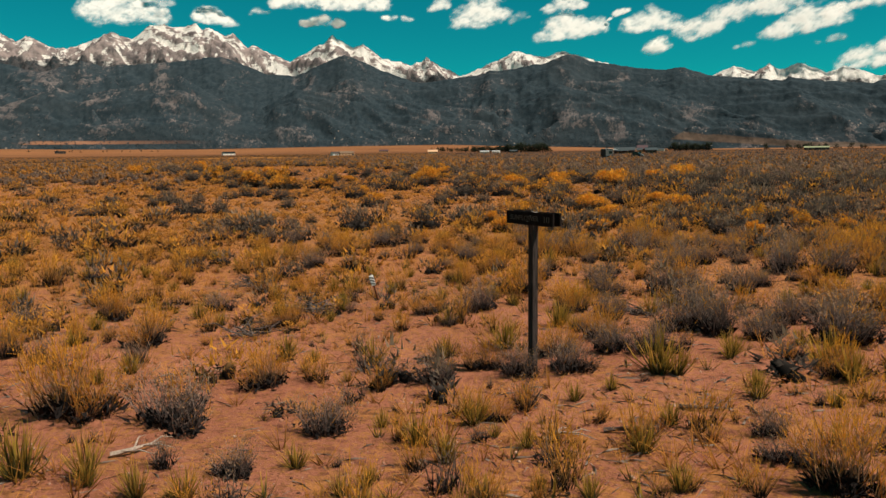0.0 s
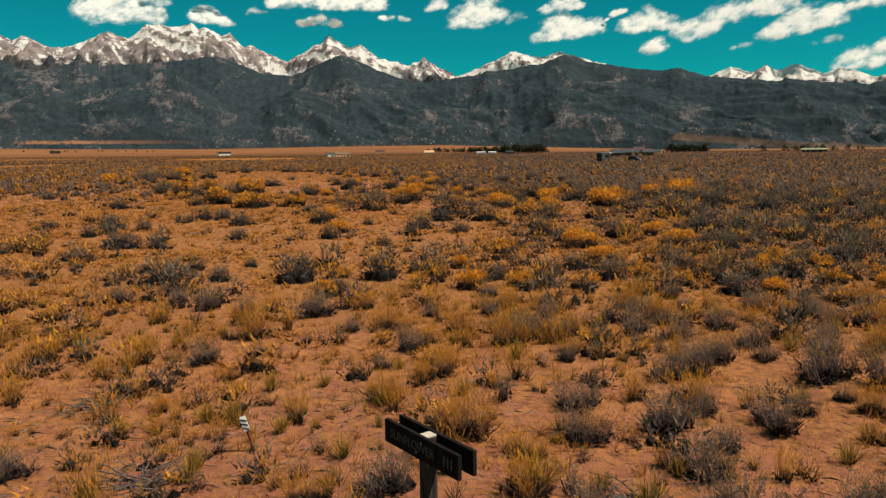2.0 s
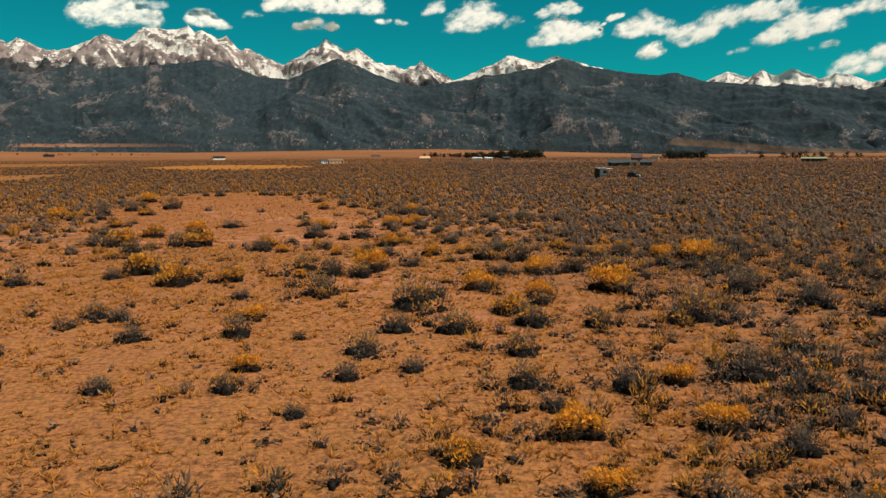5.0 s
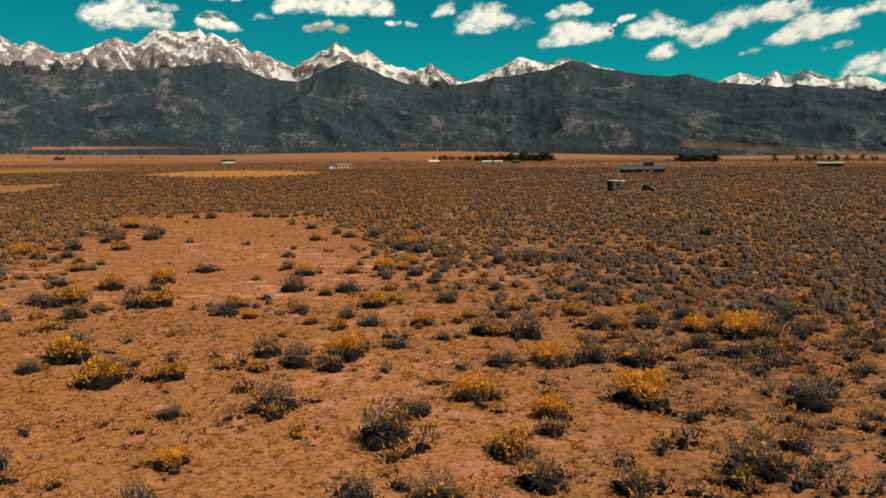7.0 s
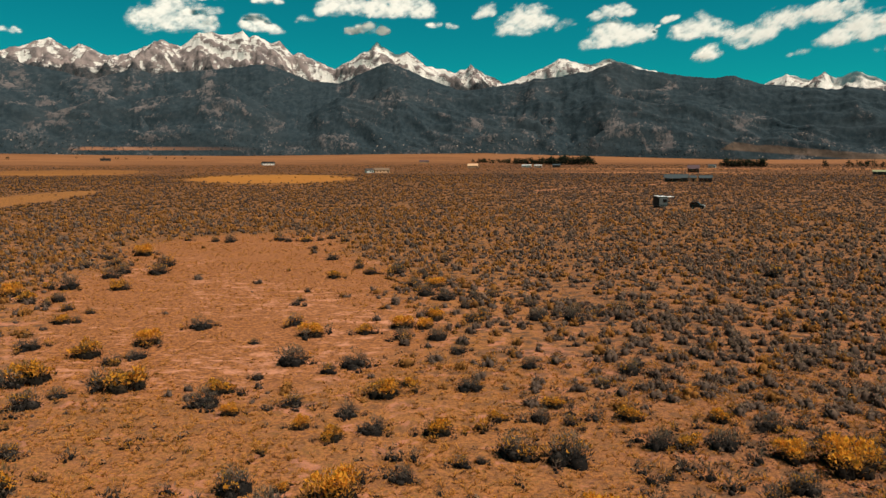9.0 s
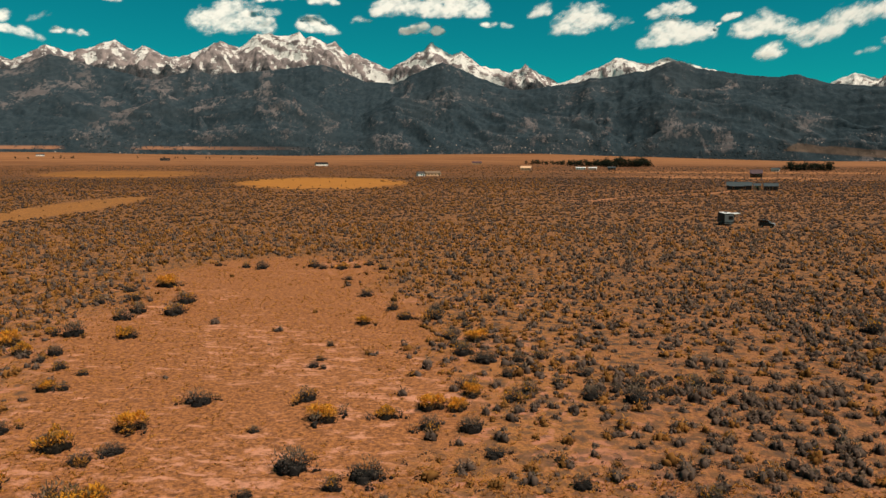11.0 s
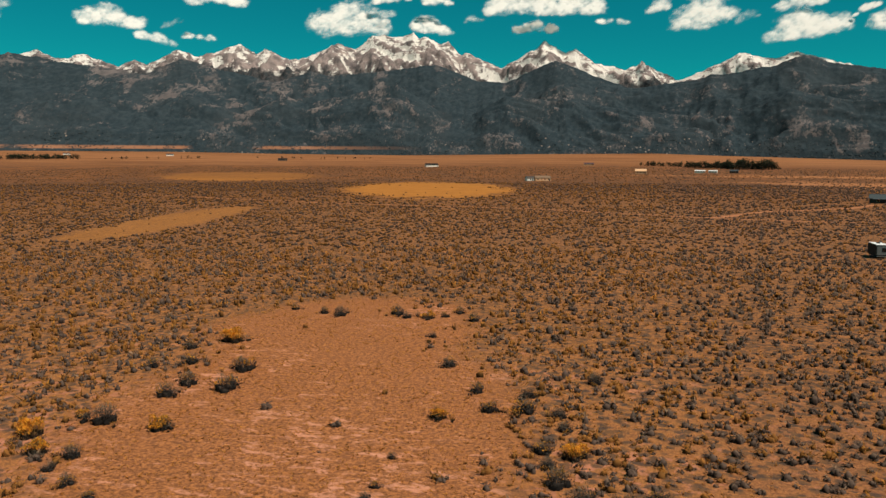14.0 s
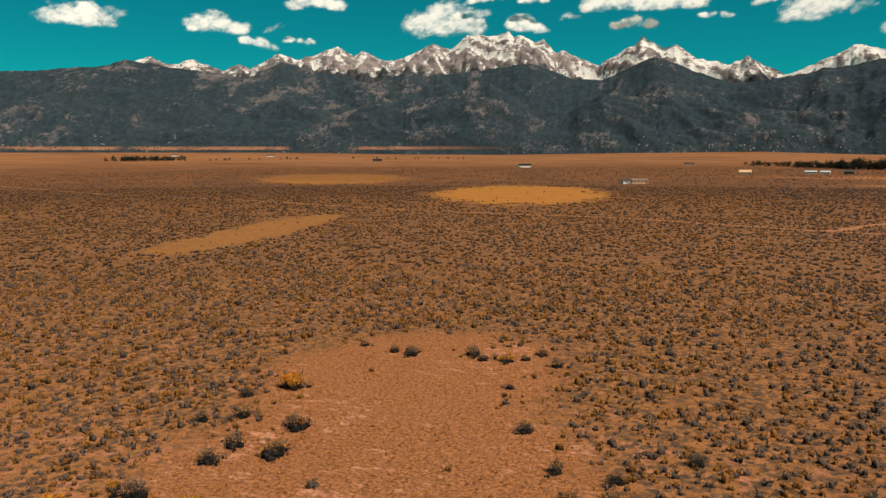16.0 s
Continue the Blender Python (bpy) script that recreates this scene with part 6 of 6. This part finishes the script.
# ---------- parked car ----------
def build_car():
    root = thing("parked_car", pose(63.7, 246.0, 0.0, 0, 0, -26), "dark maroon sport utility car parked in sagebrush", "car")
    low = [(-2.25, 0.42), (2.2, 0.42), (2.3, 0.7), (2.2, 0.98), (1.15, 1.08), (-2.2, 1.12), (-2.32, 0.8)]
    part("body", prism(low, 1.82), CAR_PAINT, root, "dark maroon body")
    cab = [(-2.15, 1.1), (1.1, 1.06), (0.35, 1.66), (0.1, 1.72), (-1.85, 1.72), (-2.05, 1.62)]
    part("cabin", prism(cab, 1.6), CAR_PAINT, root)
    for s in (-1, 1):
        part("side_window", prism([(-1.95, 1.16), (-0.75, 1.16), (-0.75, 1.6), (-1.85, 1.6)], 0.02), GLASS, root).location = (0, s * 0.805, 0)
        part("side_window", prism([(-0.68, 1.16), (0.78, 1.14), (0.25, 1.6), (-0.68, 1.6)], 0.02), GLASS, root).location = (0, s * 0.805, 0)
        part("headlight", box(0.06, 0.36, 0.16, 2.26, s * 0.62, 0.84, 0.02), TRAILER_WHITE, root, "pale headlight")
        part("tail_light", box(0.05, 0.2, 0.3, -2.28, s * 0.75, 0.95, 0.02), plain_material("red lamp", (0.25, 0.02, 0.02), 0.3), root, "red tail light")
    part("windscreen", box(0.02, 1.4, 0.88, 0.74, 0, 1.37, 0.004, ry=-52), GLASS, root, "windscreen")
    # Sun glare on the hood is given as a pale plate over maroon.
    part("hood", box(1.0, 1.6, 0.04, 1.7, 0, 1.05, 0.015, ry=5), plain_material("sunlit hood coloured pale for the sun on it", (0.42, 0.40, 0.40), 0.3, 0.2, spec=0.6), root, "hood coloured pale for the sun on it")
    part("bumper", box(0.14, 1.75, 0.24, 2.3, 0, 0.55, 0.04), STEEL, root, "chrome bumper")
    part("roof_rack", box(1.5, 1.2, 0.05, -0.9, 0, 1.78, 0.01), BLACK, root)
    for x in (-1.4, 1.45):
        for s in (-1, 1):
            wheel = part("wheel", rod([(x, s * 0.72, 0.36), (x, s * 0.93, 0.36)], (0.36, 0.36), 16), RUBBER, root)
            part("rim", rod([(x, s * 0.74, 0.36), (x, s * 0.94, 0.36)], (0.2, 0.2), 12), STEEL, wheel)
    return root


car = build_car()
car.scale = (0.85, 0.95, 1.15)


# ---------- houses and barns ----------
def build_house(name, x, y, turn, w, d, eave, ridge, wall, roof, label, category, windows=3, porch=False, door=True):
    """A gabled building, its long front along its own x axis."""
    root = thing(name, pose(x, y, float(ground_z(x, y)), 0, 0, turn), label, category, "buildings on the plain")
    t = 0.25
    part("wall", box(w, t, eave + 0.4, 0, -d / 2 + t / 2, eave / 2 - 0.2), wall, root)
    part("wall", box(w, t, eave + 0.4, 0, d / 2 - t / 2, eave / 2 - 0.2), wall, root)
    for s in (-1, 1):
        gable = [(-d / 2 + t, -0.4), (d / 2 - t, -0.4), (d / 2 - t, eave), (0, ridge - 0.05), (-d / 2 + t, eave)]
        ob = part("gable_wall", prism(gable, t), wall, root)
        ob.matrix_local = pose(s * (w / 2 - t / 2), 0, 0, 0, 0, 90)
        slope = math.degrees(math.atan2(ridge - eave, d / 2))
        ln = math.hypot(ridge - eave, d / 2) + 0.5
        part("roof", box(w + 0.8, ln, 0.12, 0, s * (d / 4 + 0.12), (eave + ridge) / 2 + 0.03, 0.02, rx=-s * slope), roof, root)
    part("ridge_cap", box(w + 0.8, 0.3, 0.1, 0, 0, ridge + 0.1, 0.02), roof, root)
    for k in range(windows):
        u = -w / 2 + w * (k + 0.7) / (windows + 0.4)
        win = part("window", box(1.2, 0.08, 1.1, u, -d / 2 - 0.02, eave * 0.55, 0.02), GLASS, root)
        part("frame", box(1.4, 0.05, 1.3, u, -d / 2 - 0.01, eave * 0.55, 0.02), WALL_TAN, win)
    if door:
        part("door", box(1.1, 0.08, 2.05, w / 2 - 1.4, -d / 2 - 0.03, 1.03, 0.02), WALL_DARK, root)
    if porch:
        p = part("porch_roof", box(w * 0.6, 2.2, 0.12, -w * 0.1, -d / 2 - 1.1, eave - 0.2, 0.02, rx=8), roof, root)
        for u in (-1, 0, 1):
            part("porch_post", box(0.15, 0.15, eave - 0.3, -w * 0.1 + u * w * 0.27, -d / 2 - 2.0, eave / 2 - 0.2), WALL_DARK, p)
    return root


build_house("barn", 118.0, 495, -13, 13.2, 8.0, 2.5, 4.4, WALL_DARK, ROOF_GREEN, "long low barn with a grey-green metal roof", "barn", 2, True)
build_house("shed", 133.2, 487, -13, 7.0, 7.5, 2.5, 4.0, WALL_DARK, ROOF_GREEN, "dark open shed with a grey metal roof", "shed", 2)
build_house("cottage", 126.6, 490, -13, 3.4, 4.5, 2.6, 3.8, WALL_TAN, ROOF_GREEN, "small tan cottage between the barns", "house", 1)
build_house("farmhouse", 203.5, 780, -14, 10.5, 8.0, 4.0, 7.2, WALL_DARK, ROOF_RED, "two-storey farmhouse with a dull red roof", "house", 4, True)
build_house("long_house", -104, 802, 26, 15.5, 8.5, 3.0, 4.8, WALL_TAN, plain_material("grey brown shingle", (0.20, 0.13, 0.085), 0.95, spec=0.05), "long tan house with a brown roof", "house", 4)
build_house("garage", -115.3, 796.6, 26, 7.0, 7.0, 2.8, 4.4, WALL_PALE, WALL_DARK, "white garage beside the tan house", "garage", 1)
build_house("ranch_house", -452, 1600, 32, 26, 11, 3.6, 7.2, WALL_PALE, plain_material("dark shingle", (0.02, 0.02, 0.02), 0.95, spec=0.03), "ranch house with pale walls and dark roof", "house", 4)
build_house("stucco_house", -17, 1160, 0, 15, 9, 3.4, 6.4, WALL_TAN, WALL_TAN, "small tan stucco house on the plain", "house", 3)
build_house("mobile_home", 66, 1240, -3, 15, 5, 3.0, 3.9, WALL_PALE, TRAILER_WHITE, "white mobile home near the trees", "house", 4)
build_house("mobile_home", 84, 1236, -10, 12, 5, 3.0, 3.9, WALL_PALE, TRAILER_WHITE, "white mobile home near the trees", "house", 3)
build_house("shed", 113, 1240, -6, 12, 7, 3.0, 4.8, WALL_DARK, ROOF_GREEN, "low green-roofed shed near the trees", "shed", 2)
build_house("ranch_house", -1020, 2030, 26, 26, 11, 3.4, 7.0, WALL_DARK, plain_material("black shingle", (0.015, 0.015, 0.015), 0.95, spec=0.03), "dark ranch house far across the plain", "house", 3)
build_house("ranch_house", -1600, 2330, 32, 24, 11, 3.6, 7.0, WALL_PALE, WALL_DARK, "pale ranch house far across the plain", "house", 3)
build_house("ranch_house", -1900, 2190, 40, 22, 11, 3.6, 7.0, WALL_PALE, WALL_DARK, "pale ranch house far across the plain", "house", 3)
build_house("ranch_house", -142, 1800, 4, 22, 10, 3.4, 6.0, WALL_TAN, ROOF_RED, "tan ranch house far across the plain", "house", 3)
build_house("ranch_house", 322, 1130, -20, 10, 7, 2.8, 4.6, WALL_PALE, ROOF_GREEN, "pale ranch house with green roof", "house", 3)
build_house("mobile_home", 322, 655, -24, 19.5, 5, 2.8, 3.9, WALL_DARK, plain_material("pale yellow-green metal roof", (0.30, 0.31, 0.17), 0.5), "dark mobile home with a yellow-green roof", "house", 4)


# ---------- trees ----------
TREE_LEAF = plant_material("cottonwood leaf", (0.014, 0.018, 0.013), (0.028, 0.034, 0.022), (0.05, 0.056, 0.034))
BARK = wood_material("tree bark", (0.05, 0.036, 0.028), (0.12, 0.09, 0.07), 0.2)


def tree_meshes(seed, n_leaf=260):
    """A tree one metre tall: trunk with limbs, and a crown of leaf clumps with gaps."""
    g = np.random.default_rng(seed)
    bm = rod([(0, 0, -0.03), (0.01, 0, 0.2), (-0.01, 0.01, 0.5), (0, 0, 0.8)], (0.035, 0.028, 0.018, 0.006), 5)
    heads = []
    for k in range(9):
        a, z0 = g.random() * math.tau, g.uniform(0.2, 0.6)
        ln = g.uniform(0.18, 0.34)
        tip = (math.cos(a) * ln, math.sin(a) * ln, z0 + g.uniform(0.12, 0.34))
        rod([(0, 0, z0), (tip[0] * 0.5, tip[1] * 0.5, z0 + 0.08), tip], (0.014, 0.009, 0.004), 3, bm)
        heads.append(tip)
    heads += [(g.normal() * 0.08, g.normal() * 0.08, g.uniform(0.5, 0.92)) for _ in range(5)]
    heads += [(g.normal() * 0.22, g.normal() * 0.22, g.uniform(0.14, 0.4)) for _ in range(8)]
    me = bpy.data.meshes.new("trunk")
    bm.to_mesh(me)
    bm.free()
    me.materials.append(BARK)
    c = np.array(heads)[g.integers(len(heads), size=n_leaf)] + g.normal(size=(n_leaf, 3)) * np.array([0.085, 0.085, 0.07])
    c[:, 2] = np.clip(c[:, 2], 0.04, 1.0)
    d1, d2 = g.normal(size=(n_leaf, 3)) * 0.035, g.normal(size=(n_leaf, 3)) * 0.035
    v = np.stack([c - d1, c + d1, c + d2 * 1.6], 1).reshape(-1, 3)
    crown = fast_mesh("crown", v, np.arange(n_leaf * 3).reshape(-1, 3), TREE_LEAF, np.repeat(np.clip(c[:, 2], 0, 1), 3), np.repeat(g.random(n_leaf), 3))
    return me, crown


def make_tree(seed):
    root = thing("tree", Matrix(), "dark green leafy tree in a windbreak", "tree", "windbreak trees")
    trunk, crown = tree_meshes(seed)
    part("trunk", trunk, None, root)
    tagged(part("crown", crown, None, root), kind="stuff")
    return root


TREES = [make_tree(700 + k) for k in range(5)]
tree_first = set(TREES)


def plant_row(x0, y0, x1, y1, n, lo, hi, seed, jitter=10):
    g = np.random.default_rng(seed)
    for k in range(n):
        f = (k + g.random() * 0.8) / n
        x, y = x0 + (x1 - x0) * f + g.normal() * jitter * 0.3, y0 + (y1 - y0) * f + g.normal() * jitter
        h = g.uniform(lo, hi)
        p = TREES[k % len(TREES)]
        m = pose(x, y, float(ground_z(x, y)), 0, 0, g.uniform(0, 360))
        if p in tree_first:
            tree_first.discard(p)
            ob = p
            ob.matrix_basis = m
        else:
            ob = copy_thing(p, m)
        s = h * g.uniform(0.9, 1.3)
        ob.scale = (s, s, h)


plant_row(128, 1560, 208, 1535, 30, 12, 21, 1)
plant_row(60, 1640, 140, 1590, 30, 9, 15, 2)
plant_row(-20, 1760, 60, 1720, 20, 7, 12, 3)
plant_row(348, 1175, 410, 1170, 26, 9, 14, 4, 5)
plant_row(480, 1130, 640, 1180, 16, 6, 11, 5, 25)
plant_row(-1612, 1640, -1494, 1749, 44, 10, 16, 6, 18)
plant_row(-1440, 1800, -1330, 2150, 12, 5, 9, 7, 25)
plant_row(-1250, 2350, -900, 2430, 14, 5, 8, 8, 30)
